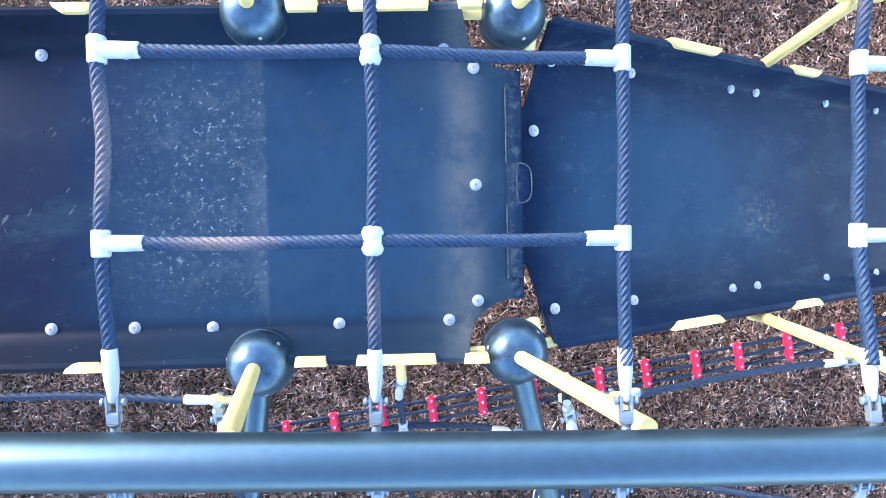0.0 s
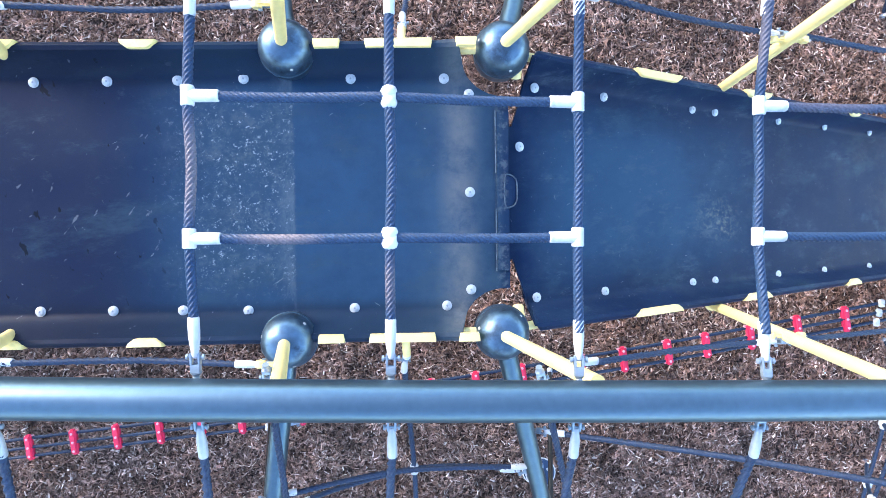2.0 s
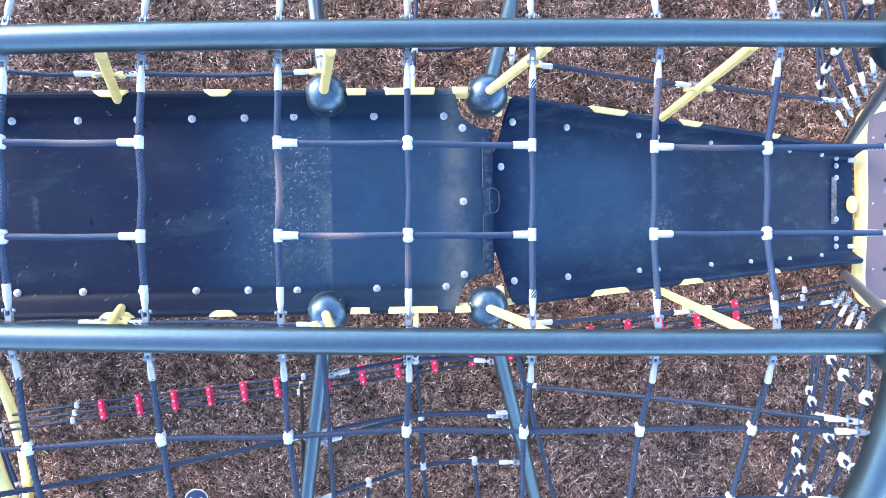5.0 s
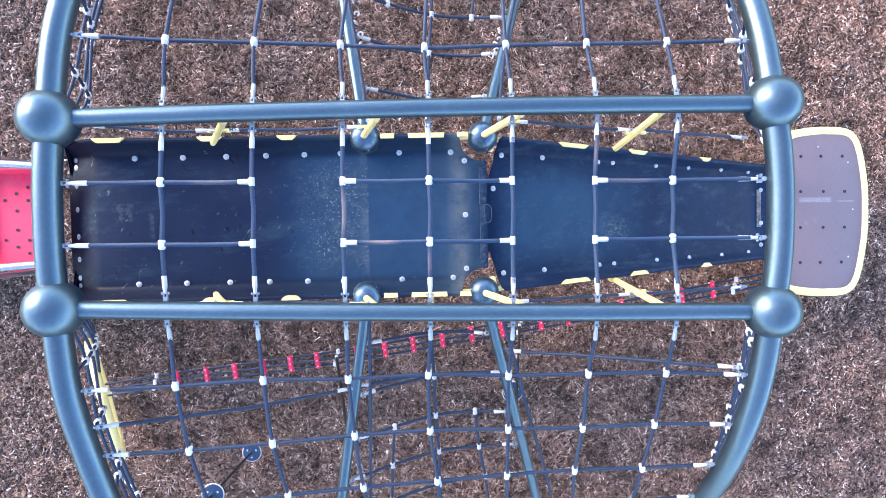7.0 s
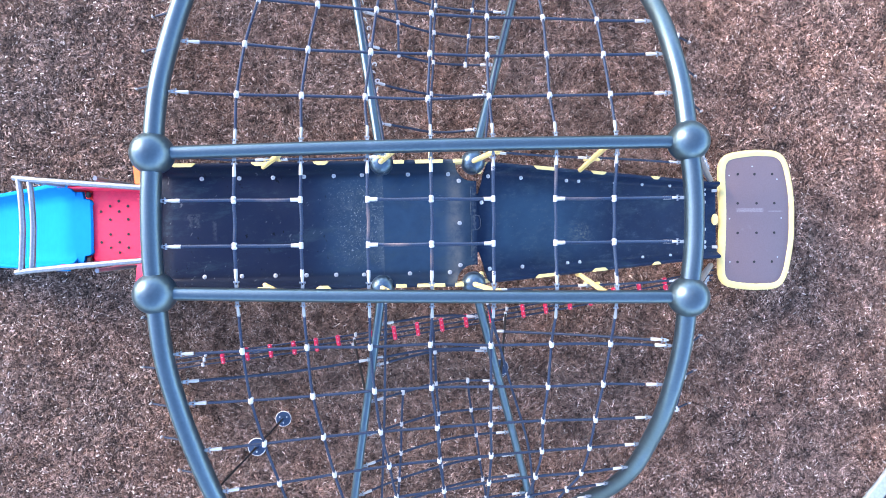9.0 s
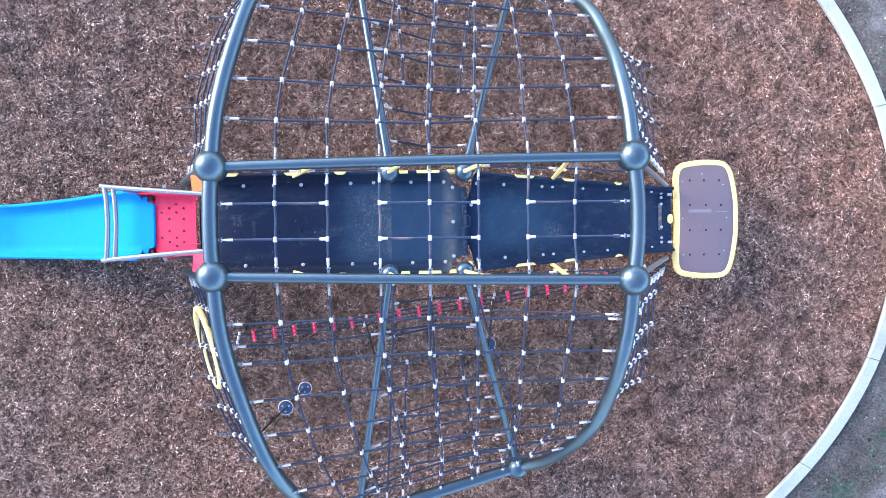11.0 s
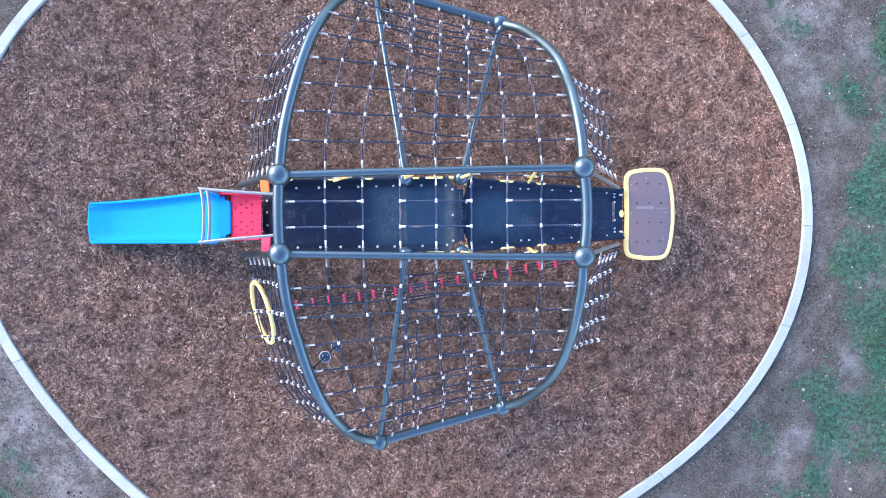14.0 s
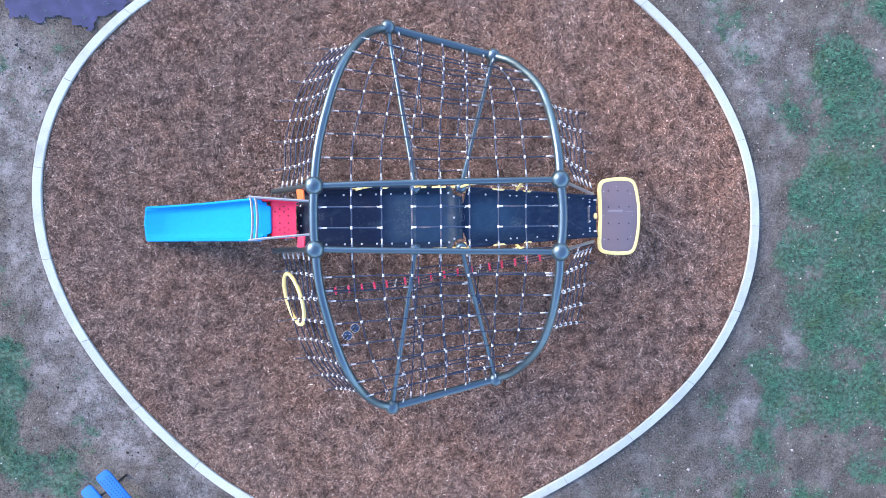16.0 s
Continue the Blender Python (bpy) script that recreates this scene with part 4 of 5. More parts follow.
# ---- yellow ring in the skirt net ----
ring = thing("climbing_ring", "yellow coated steel ring tied into the rope net", "ring")
C = Vector((-2.190, -1.220, 0.518))
e1 = Vector((-0.248, 0.969, 0.0)).normalized()
e2 = Vector((0.451, 0.116, 0.885)).normalized()
part("hoop", sweep([C + (e1 * math.cos(a) + e2 * math.sin(a)) * 0.408 for a in np.linspace(0, 2 * math.pi, 64, endpoint=False)], 0.028, 16, closed=True), YELLOW, ring)
for a in (0, 1.57, 3.14, 4.71):
    d = e1 * math.cos(a) + e2 * math.sin(a)
    part("lug", sweep([C + d * 0.418, C + d * 0.485], 0.011, 10), STEEL, ring)

# ---- crawl deck ----
deck = thing("crawl_deck", "sagging black rubber crawl deck with yellow edge grips", "deck")
deck.matrix_basis = pose(0.17, 0, 0, 0, 0, 0.62) @ pose(-0.17, 0, 0)


def deck_z(x):
    if x < -1.78:
        return 1.3535 - 0.6 * (-1.78 - x)
    if x < -0.27:
        return 1.352 + 0.02 * (x + 1.9) / 1.63
    if x < 0.12:
        return 1.372 + 0.010 * (x + 0.27) / 0.39
    return 1.382 + 0.014 * math.sin(math.pi * min(1.0, (x - 0.12) / 0.26)) - max(0.0, x - 0.25) * 0.18


def rise(y, half):
    """How far the sheet has risen at a distance y from the middle."""
    return 0.083 * min(1.3, max(0.0, (abs(y) - 0.845 * half) / (0.155 * half))) ** 1.7


def deck_section(x, half, z, corner=0.0):
    row = []
    for u in (-1, -0.975, -0.95, -0.925, -0.90, -0.875, -0.855, -0.84, -0.80, -0.6, -0.4, -0.2, 0, 0.2, 0.4, 0.6, 0.80, 0.84, 0.855, 0.875, 0.90, 0.925, 0.95, 0.975, 1):
        y = u * (half - corner)
        row.append((x, y, z + rise(y, half)))
    e = half - corner
    if corner == 0.0:
        top = row[-1][2]
        curl = ((0.012, 0.004), (0.022, -0.004), (0.028, -0.018), (0.026, -0.034))
        row = [(x, -e - a, top + c) for a, c in reversed(curl)] + row + [(x, e + a, top + c) for a, c in curl]
    else:
        row = [(x, -e - 0.0005 * (4 - i), row[0][2]) for i in range(4)] + row + [(x, e + 0.0005 * (i + 1), row[-1][2]) for i in range(4)]
    return row


rows = []
for x in [-1.985, -1.96, -1.945, -1.88, -1.80, -1.76, -1.6, -1.4, -1.2, -1.0, -0.8, -0.6, -0.45, -0.35, -0.29, -0.27, -0.25, -0.15, 0.0, 0.08, 0.12, 0.15, 0.18, 0.21, 0.225, 0.23, 0.24, 0.255, 0.27, 0.29, 0.31, 0.335, 0.355, 0.372]:
    corner = 0.0 if x <= 0.222 else 0.12 * math.sqrt(max(0.0, 1 - max(0.0, (0.34 - x) / 0.12) ** 2))
    if x < -1.95:
        corner = 0.14
    rows.append(deck_section(x, 0.418, deck_z(x), corner))
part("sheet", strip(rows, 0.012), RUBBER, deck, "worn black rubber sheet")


def ramp_z(x):
    return 1.352 - 0.405 * (x - 0.40)


def ramp_half(x):
    return 0.408 - 0.048 * (x - 0.40)


rows = []
for x in [0.352, 0.37, 0.385, 0.392, 0.40, 0.408, 0.416, 0.424, 0.432, 0.44, 0.46, 0.5, 0.6, 0.8, 1.0, 1.2, 1.4, 1.6, 1.8, 2.0, 2.2, 2.36, 2.40, 2.46, 2.56]:
    corner = 0.20 * (1 - min(1.0, max(0.0, (x - 0.385) / 0.055))) ** 0.8
    rows.append(deck_section(x, ramp_half(x), ramp_z(min(x, 2.42)) - 0.03 * max(0.0, (0.46 - x) / 0.11) if x < 2.42 else 0.535 - 0.1 * (x - 2.42), corner))
part("ramp_sheet", strip(rows, 0.012), RUBBER, deck, "black rubber ramp sheet")
# raised hinge strip and tab along the sheet's end
hinge = part("hinge_plate", moved(box(0.046, 0.50, 0.010, 0.004), pose(0.349, 0.004, deck_z(0.349) + 0.003, 0, 10)), RUBBER, deck)
tab = [(0.034 * math.cos(a) * (1 if math.cos(a) > 0 else 0.2), 0.052 * math.copysign(abs(math.sin(a)) ** 0.5, math.sin(a))) for a in np.linspace(0, 2 * math.pi, 28, endpoint=False)]
tab_at = pose(0.362, 0.004, deck_z(0.362) + 0.010, 0, 8)
part("hinge_tab", moved(slab(tab, 0.012), tab_at), RUBBER, hinge)
# pale lines added along tab and plate to draw their shiny edges
part("tab_edge", moved(sweep([(x, y, 0.001) for x, y in tab], 0.0022, 8, closed=True), tab_at), RUBBER_EDGE, hinge, "pale line for the edge shine")
for y0, y1 in ((-0.245, -0.052), (0.060, 0.252)):
    part("seam", sweep([(0.327, y0, deck_z(0.327) + 0.0075), (0.327, y1, deck_z(0.327) + 0.0075)], 0.0018, 8), RUBBER_EDGE, hinge, "pale line for the edge shine")
BOLTS = [(-1.56, 0.345), (-1.30, 0.345), (-1.065, 0.346), (-0.848, 0.348), (-0.638, 0.35), (-0.44, 0.354), (-0.115, 0.352), (0.170, 0.348)]
for x, y in BOLTS:
    for s in (1, -1):
        bolt(deck, Matrix.Translation((x, y * s, deck_z(x) + rise(y, 0.418) + 0.001)) @ pose(0, 0, 0, 3 * s))
for y in (-0.345, 0.0, 0.345):
    bolt(deck, Matrix.Translation((0.245, y * 0.867, deck_z(0.245) + 0.001)))
for y in (-0.352, -0.307, -0.203, -0.076, 0.076, 0.209, 0.311, 0.352):
    bolt(deck, Matrix.Translation((-1.922, y, deck_z(-1.922) + rise(y, 0.418) + 0.001)) @ pose(0, 0, 0, 0, -31))
for x, y in ((0.462, 0.335), (0.72, 0.330), (1.10, 0.319), (1.207, 0.317), (1.535, 0.308), (1.80, 0.302), (2.08, 0.296), (2.33, 0.285)):
    for s in (1, -1):
        bolt(deck, Matrix.Translation((x, y * s, ramp_z(x) + rise(y, ramp_half(x)) + 0.001)) @ pose(0, 0, 0, 4 * s, 22))
bolt(deck, Matrix.Translation((0.41, 0.147, ramp_z(0.41) - 0.012)) @ pose(0, 0, 0, 0, 22))
part("wear_strip", moved(box(0.040, 0.27, 0.006, 0.002), pose(2.437, 0.028, 0.537, 0, 14)), WORN_PLATE, deck, "scuffed bare metal strip")
for y in (-0.235, -0.19, -0.079, 0.158, 0.225, 0.27):
    bolt(deck, Matrix.Translation((2.452, y, 0.536)) @ pose(0, 0, 0, 0, 8))


def grip(x0, x1, s, z0, z1, y0, y1, slant=0.022):
    """A bare length of the yellow edge pipe, showing through a cut with slanted ends in the sheet."""
    half, wide = math.hypot(x1 - x0, z1 - z0) / 2, 0.0125
    cut = [(-half, wide), (-half + slant * 0.2, wide * 0.2), (-half + slant, -wide * 0.85), (-half + slant * 1.4, -wide), (half - slant * 1.4, -wide), (half - slant, -wide * 0.85), (half - slant * 0.2, wide * 0.2), (half, wide)]
    cut = [(x, -y * s) for x, y in cut][::-1 if s > 0 else 1]
    turn = math.degrees(math.atan2(s * (y1 - y0), x1 - x0))
    return moved(slab([(x, -y) for x, y in cut], 0.030, 0.004), pose((x0 + x1) / 2, s * (y0 + y1) / 2, (z0 + z1) / 2 + 0.019, 0, math.degrees(math.atan2(z0 - z1, x1 - x0)), turn))


for s in (1, -1):
    for x0, x1 in ((-1.742, -1.575), (-1.19, -1.06), (-0.768, -0.662), (-0.215, -0.137), (-0.065, 0.132), (0.200, 0.262)):
        part("edge_grip", grip(x0, x1, s, deck_z(x0) + 0.080, deck_z(x1) + 0.080, 0.431, 0.431, 0.022 if x1 < -0.6 else 0.003), YELLOW, deck, "bare yellow edge pipe")
    for x0, x1 in ((0.815, 1.005), (1.30, 1.43), (1.865, 1.945)):
        part("edge_grip", grip(x0, x1, s, ramp_z(x0) + 0.080, ramp_z(x1) + 0.080, ramp_half(x0) + 0.013, ramp_half(x1) + 0.013), YELLOW, deck, "bare yellow edge pipe")
    part("edge_pipe", sweep(smooth_path([(-1.78, 0.424 * s, deck_z(-1.78) + 0.045), (-0.27, 0.424 * s, deck_z(-0.27) + 0.045), (0.30, 0.426 * s, 1.425)], 0.2), 0.014, 12), YELLOW, deck)
    part("edge_pipe", sweep(smooth_path([(0.36, 0.424 * s, 1.41), (0.5, (ramp_half(0.5) + 0.006) * s, ramp_z(0.5) + 0.045), (2.44, (ramp_half(2.44) + 0.006) * s, ramp_z(2.44) + 0.045)], 0.2), 0.014, 12), YELLOW, deck)
    stub = part("tee_stub", sweep(smooth_path([(0.042, 0.432 * s, 1.455), (0.043, 0.474 * s, 1.432), (0.044, 0.492 * s, 1.415)], 0.02), 0.0125, 12), YELLOW, deck, "short yellow stub")
    part("knob", moved(ball(0.0135, 8, 14), pose(0.044, 0.498 * s, 1.408)), WHITE, stub, "white plastic knob")
    part("cross_pipe", sweep([(0.395, 0.36 * s, 1.36), (0.395, 0.44 * s, 1.42)], 0.019, 12), YELLOW, deck)

# ---- hand ropes along the deck ----
for s in (1, -1):
    hr = thing("hand_rope", "dark blue hand rope clipped to yellow struts", "rope", "hand ropes")
    pts = [(-1.50, 0.43, 1.84), (-1.2, 0.41, 1.79), (-1.03, 0.415, 1.775)]
    rope("rope_length", [lean(p, s) for p in pts], hr, 0.0086)
    pts = [(-0.93, 0.42, 1.775), (-0.6, 0.425, 1.735), (-0.33, 0.435, 1.755)]
    rope("rope_length", [lean(p, s) for p in pts], hr, 0.0086)
    pts = [(0.52, 0.44, 1.80), (0.8, 0.44, 1.66), (1.08, 0.44, 1.56)]
    rope("rope_length", [lean(p, s) for p in pts], hr, 0.0086)
    pts = [(1.20, 0.44, 1.54), (1.5, 0.44, 1.43), (1.80, 0.43, 1.36)]
    rope("rope_length", [lean(p, s) for p in pts], hr, 0.0086)
    for a, b in (((-1.57, 0.43, 1.855), (-1.3, 0.41, 1.81)), ((-0.98, 0.417, 1.775), (-1.2, 0.41, 1.79)), ((-0.975, 0.417, 1.775), (-0.6, 0.425, 1.74)), ((-0.265, 0.435, 1.76), (-0.5, 0.43, 1.742)),
                 ((0.43, 0.438, 1.83), (0.7, 0.44, 1.71)), ((1.14, 0.44, 1.55), (0.9, 0.44, 1.62)), ((1.14, 0.44, 1.55), (1.4, 0.44, 1.46)), ((1.87, 0.43, 1.345), (1.6, 0.44, 1.40))):
        rope_end(lean(a, s), lean(b, s), hr, 0.8, 0.0086)

# ---- slide ----
slide = thing("slide", "bright blue plastic slide with red seat and grey rails", "slide")


def slide_rows(pts, half0, half1, wall):
    """Sections of a moulded chute: rolled rims on both walls, a flat bed, the walls falling away at the run-out."""
    rows = []
    for i, (x, z) in enumerate(pts):
        u = i / (len(pts) - 1)
        h = half0 + (half1 - half0) * u
        w = wall * (1 if u < 0.72 else 1 - 0.72 * ((u - 0.72) / 0.28) ** 1.6)
        sec = [(-h - 0.020, w - 0.040), (-h - 0.016, w - 0.010), (-h - 0.004, w), (-h + 0.012, w - 0.004), (-h + 0.030, w * 0.55), (-h + 0.050, 0.030), (-h + 0.075, 0.006), (-h + 0.12, 0.0)]
        sec = sec + [(0, -0.003)] + [(-q, k) for q, k in reversed(sec)]
        bow = 0.045 * max(0.0, (u - 0.93) / 0.07)
        rows.append([(x - bow * (1 - (q / h) ** 2), -0.004 - 0.030 * u + q, z + k) for q, k in sec])
    return rows


prof = smooth_path([(-2.433, 0, 1.338), (-2.52, 0, 1.315), (-2.62, 0, 1.245), (-2.9, 0, 1.01), (-3.4, 0, 0.62), (-3.9, 0, 0.30), (-4.2, 0, 0.16), (-4.42, 0, 0.115), (-4.56, 0, 0.10)], 0.03)
rows = slide_rows([(p.x, p.z) for p in prof], 0.284, 0.260, 0.13)
lip = [(p[0] - 0.016, p[1], p[2] - 0.035) for p in rows[-1]]
part("chute", strip(rows + [[(p[0] - 0.010, p[1], p[2] - 0.008) for p in rows[-1]], lip], 0.014), BLUE_PLASTIC, slide)
rows = []
for i in range(15):
    u = math.sin(math.pi / 2 * i / 14)
    h = 0.252 if u < 0.44 else (0.205 if u < 0.50 else 0.200 - 0.040 * (1 - math.sqrt(max(0.0, 1 - max(0.0, (u - 0.62) / 0.38) ** 2))))
    x, z = -2.440 + 0.128 * u, 1.347 + 0.026 * u - 0.012 * max(0.0, u - 0.9) / 0.1
    rows.append([(x, -0.008 + q * h, z + k) for q, k in ((-1, -0.03), (-0.995, -0.008), (-0.98, 0.0), (-0.9, 0.0), (-0.5, -0.003), (0, -0.004), (0.5, -0.003), (0.9, 0.0), (0.98, 0.0), (0.995, -0.008), (1, -0.03))])
part("chute_tongue", strip(rows, 0.012), BLUE_PLASTIC, slide)
for s in (1, -1):
    part("corner_clip", moved(box(0.030, 0.040, 0.020, 0.005), pose(-2.340, 0.228 * s - 0.008, 1.360)), BLACK, slide, "black corner clip")
part("chute_support", sweep([(-4.2, -0.02, 0.14), (-4.2, -0.02, -0.05)], 0.03, 14), STEEL, slide)
seat = part("seat", strip([[(x, y, (1.16 if x < -2.32 else 1.345) + ((0.10 if x > -2.32 else 0.285) if abs(y) > 0.25 else 0.0)) for y in (-0.268, -0.262, -0.245, -0.2, 0, 0.2, 0.245, 0.262, 0.268)] for x in (-2.50, -2.40, -2.323, -2.317, -2.1, -1.975)], 0.014), RED, slide, "red perforated seat plate")
HOLE = data("drain_hole", lathe([(0.0095, -0.001), (0.0105, 0.0012), (0.006, 0.0014), (0.0055, 0.0005)], 12), BLACK, "auto")
for cx, cy in ((-2.264, 0.108), (-2.202, 0.145), (-2.202, 0.052), (-2.141, 0.180), (-2.141, 0.108), (-2.080, 0.145), (-2.080, 0.052)):
    for s in (1, -1):
        piece("drain_hole", HOLE, seat, Matrix.Translation((cx, cy * s - 0.005, 1.3475)) @ Matrix.Scale(0.9, 4))
for s in (1, -1):
    part("fixing_loop", sweep([(-1.985, 0.20 * s + 0.03, 1.37), (-1.985, 0.20 * s + 0.03, 1.40), (-1.93, 0.20 * s + 0.03, 1.40), (-1.93, 0.20 * s - 0.015, 1.40), (-1.985, 0.20 * s - 0.015, 1.40), (-1.985, 0.20 * s - 0.015, 1.37)], 0.006, 8), RED, slide, "small red fixing loop")
    # same red panel on both sides; the north one has sunlight coloured in
    part("side_panel", join(moved(box(0.11, 0.16, 0.022, 0.008), pose(-1.852, 0.315 * s, 1.63, 8 * s, -14))), RED_SUNLIT if s > 0 else RED, slide, "red plastic side panel, the north one coloured as sunlit")
    hand = part("handrail", sweep(smooth_path([(-1.66, 0.215 * s, 1.955), (-2.05, 0.245 * s, 1.945), (-2.40, 0.275 * s, 1.925), (-2.475, 0.285 * s, 1.915)], 0.06), 0.0175, 16), STEEL, slide, "grey steel handrail")
    for x in (-2.45, -2.0):
        part("handrail_post", sweep([(x, 0.28 * s, 1.915), (x, 0.275 * s, 1.40)], 0.014, 12), STEEL, hand)
for x in (-2.440, -2.378):
    part("guard_loop", sweep(smooth_path([(x - 0.01, 0.285, 1.915), (x + 0.012, 0.17, 1.93), (x + 0.022, 0.0, 1.935), (x + 0.012, -0.17, 1.93), (x - 0.002, -0.285, 1.92)], 0.04), 0.0165, 16), STEEL, slide, "bowed steel guard bar")

# ---- step platform at the foot of the ramp ----
step = thing("step_platform", "grey-mauve step platform with yellow rounded rim", "platform")


def step_outline(grow):
    pts = []
    corner = [(2.605, 0.025), (2.605, -0.25), (2.607, -0.44), (2.632, -0.525), (2.71, -0.568), (2.96, -0.592), (3.165, -0.545), (3.255, -0.25), (3.278, 0.03), (3.255, 0.31), (3.165, 0.59), (2.96, 0.638), (2.71, 0.612), (2.632, 0.565), (2.607, 0.48), (2.605, 0.29)]
    cx, cy = 2.95, 0.04
    ring_pts = smooth_path([*[(x, y, 0) for x, y in corner], (2.605, 0.025, 0)], 0.03)[:-1]
    for p in ring_pts:
        d = Vector((p.x - cx, p.y - cy, 0))
        k = d.normalized() * grow
        pts.append((p.x + k.x, p.y + k.y))
    return pts


part("tread", moved(slab(step_outline(-0.05), 0.03), pose(0, 0, 0.515)), MAUVE, step)
part("rim", sweep([(x, y, 0.492) for x, y in step_outline(-0.03)], 0.034, 14, closed=True), YELLOW, step, "thick yellow rim")
for x in (2.76, 2.91, 3.07):
    for y in (0.425, 0.17, -0.09, -0.345):
        piece("hole", HOLE, step, Matrix.Translation((x + (0.02 if x > 2.8 and abs(y) < 0.2 else 0), y, 0.5165)) @ Matrix.Scale(1.1, 4))
for x, y in ((2.683, 0.414), (2.889, 0.493), (3.113, 0.38), (2.686, 0.036), (3.153, 0.039), (2.691, -0.344), (3.122, -0.306)):
    piece("screw", RIVET, step, Matrix.Translation((x, y, 0.5165)) @ Matrix.Scale(0.42, 4))
for x, y in ((2.75, 0.35), (2.75, -0.28), (3.12, 0.35), (3.12, -0.28)):
    part("post", sweep([(x, y, -0.06), (x, y, 0.48)], 0.035, 16), STEEL_BLUE, step)
for y in (-0.235, 0.255):
    part("bracket", moved(box(0.048, 0.026, 0.012, 0.003), pose(2.535, y, 0.552)), WHITE, deck, "small white bracket")
part("grip", moved(slab([(0.03 * math.cos(a), 0.05 * math.sin(a)) for a in np.linspace(0, 2 * math.pi, 20, endpoint=False)], 0.02), pose(2.545, 0.03, 0.545)), YELLOW, step)

# ---- balance bridge of ropes and red blocks ----
bridge = thing("balance_bridge", "low rope balance bridge with red plastic spacer blocks", "rope bridge")
BR = [(-2.35, -1.235, 0.24), (-1.96, -1.172, 0.27), (-0.62, -1.0, 0.37), (0.715, -0.785, 0.43), (1.30, -0.685, 0.47), (2.27, -0.505, 0.52), (2.55, -0.46, 0.49)]


def bridge_at(x):
    for a, b in zip(BR, BR[1:]):
        if x <= b[0]:
            return lerp3(a, b, (x - a[0]) / (b[0] - a[0]))
    return BR[-1]


for k in (-1, 0, 1):
    rope("bridge_rope", [(p[0] + 0.012 * k, p[1] + 0.045 * k, p[2] - 0.006 * abs(k)) for p in [BR[0]] + [bridge_at(x) for x in np.linspace(-2.1, 2.2, 18)] + [BR[-1]]], bridge, 0.0085)
BLOCK = data("spacer_block", box(0.034, 0.122, 0.032, 0.008), RED, "auto")
CLAMP = data("clamp", join(*[moved(box(0.048, 0.020, 0.013, 0.003), pose(0, y, -0.009)) for y in (-0.046, 0.0, 0.046)], *[moved(lathe([(0.006, 0), (0.006, 0.004), (0.002, 0.005)], 8), pose(0, y, 0.0155)) for y in (-0.042, 0.0, 0.042)]), PINK, "auto")
for x in (-1.795, -1.575, -1.365, -1.155, -0.955, -0.760, -0.47, -0.265, -0.06, 0.153, 0.366, 0.587, 0.868, 1.065, 1.275, 1.455, 1.665, 1.887, 2.112):
    block = piece("spacer_block", BLOCK, bridge, Matrix.Translation(bridge_at(x)) @ pose(0, 0, 0, 0, 0, 8))
    piece("clamp", CLAMP, block, None, "clamp teeth, paled in colour as if sunlit")
for x in (-1.96, -0.62, 0.715, 2.27):
    for k in (-1, 0, 1):
        p = bridge_at(x)
        piece("knot", KNOT, bridge, Matrix.Translation((p[0] + 0.012 * k, p[1] + 0.045 * k, p[2])) @ Matrix.Scale(0.72, 4))
part("hanger", sweep([(-0.62, -1.0, 0.37), (-0.45, -1.26, 1.2)], 0.010, 10), BLACK, bridge, "black hanger rod")
part("hanger", sweep([(0.715, -0.785, 0.43), (0.575, -1.24, 1.06)], 0.010, 10), BLACK, bridge, "black hanger rod")

guide = thing("guide_rope", "blue guide rope above the balance bridge", "rope")
rope("rope_length", [(-1.40, -0.96, 1.93), (-0.9, -0.99, 1.6), (-0.46, -0.985, 1.33)], guide)
rope("rope_length", [(-0.36, -0.98, 1.28), (0.0, -0.94, 1.2), (0.43, -0.93, 1.2)], guide)
rope("rope_length", [(0.55, -0.80, 1.25), (1.0, -0.78, 1.55), (1.43, -0.765, 1.88)], guide)
for a, b in (((-1.48, -0.955, 1.97), (-1.2, -0.97, 1.8)), ((-0.40, -0.98, 1.30), (-0.6, -0.985, 1.42)), ((-0.41, -0.98, 1.29), (-0.2, -0.96, 1.24)), ((0.50, -0.93, 1.2), (0.3, -0.935, 1.2)), ((0.49, -0.80, 1.22), (0.7, -0.79, 1.35)), ((1.51, -0.76, 1.93), (1.2, -0.77, 1.7))):
    rope_end(a, b, guide)


# ---- hanging ropes with foot discs ----
def disc_rope(top, discs, label):
    t = thing("disc_rope", label, "disc climber", "disc ropes")
    low = discs[-1]
    rope("hanging_rope", [top, lerp3(top, low, 0.5), (low[0], low[1], low[2] - 0.05)], t, 0.009, False, BLACK)
    for d in discs:
        disc = part("foot_disc", moved(lathe([(0.03, -0.02), (0.062, -0.014), (0.068, -0.006), (0.068, 0.004), (0.062, 0.010), (0.02, 0.012), (0.012, 0.03)], 30), Matrix.Translation(d)), DISC_BLUE, t, "round dark blue foot disc")
        part("rim", sweep([(d[0] + 0.067 * math.cos(a), d[1] + 0.067 * math.sin(a), d[2] + 0.002) for a in np.linspace(0, 2 * math.pi, 30, endpoint=False)], 0.0045, 8, closed=True), WHITE, disc, "pale rim")
        for a in (0.5, 2.6, 4.7):
            piece("screw", RIVET, disc, Matrix.Translation((d[0] + 0.035 * math.cos(a), d[1] + 0.035 * math.sin(a), d[2] + 0.010)) @ Matrix.Scale(0.5, 4))
    part("ground_peg", sweep([(low[0], low[1], low[2] - 0.04), (low[0], low[1], -0.05)], 0.008, 8), BLACK, t)


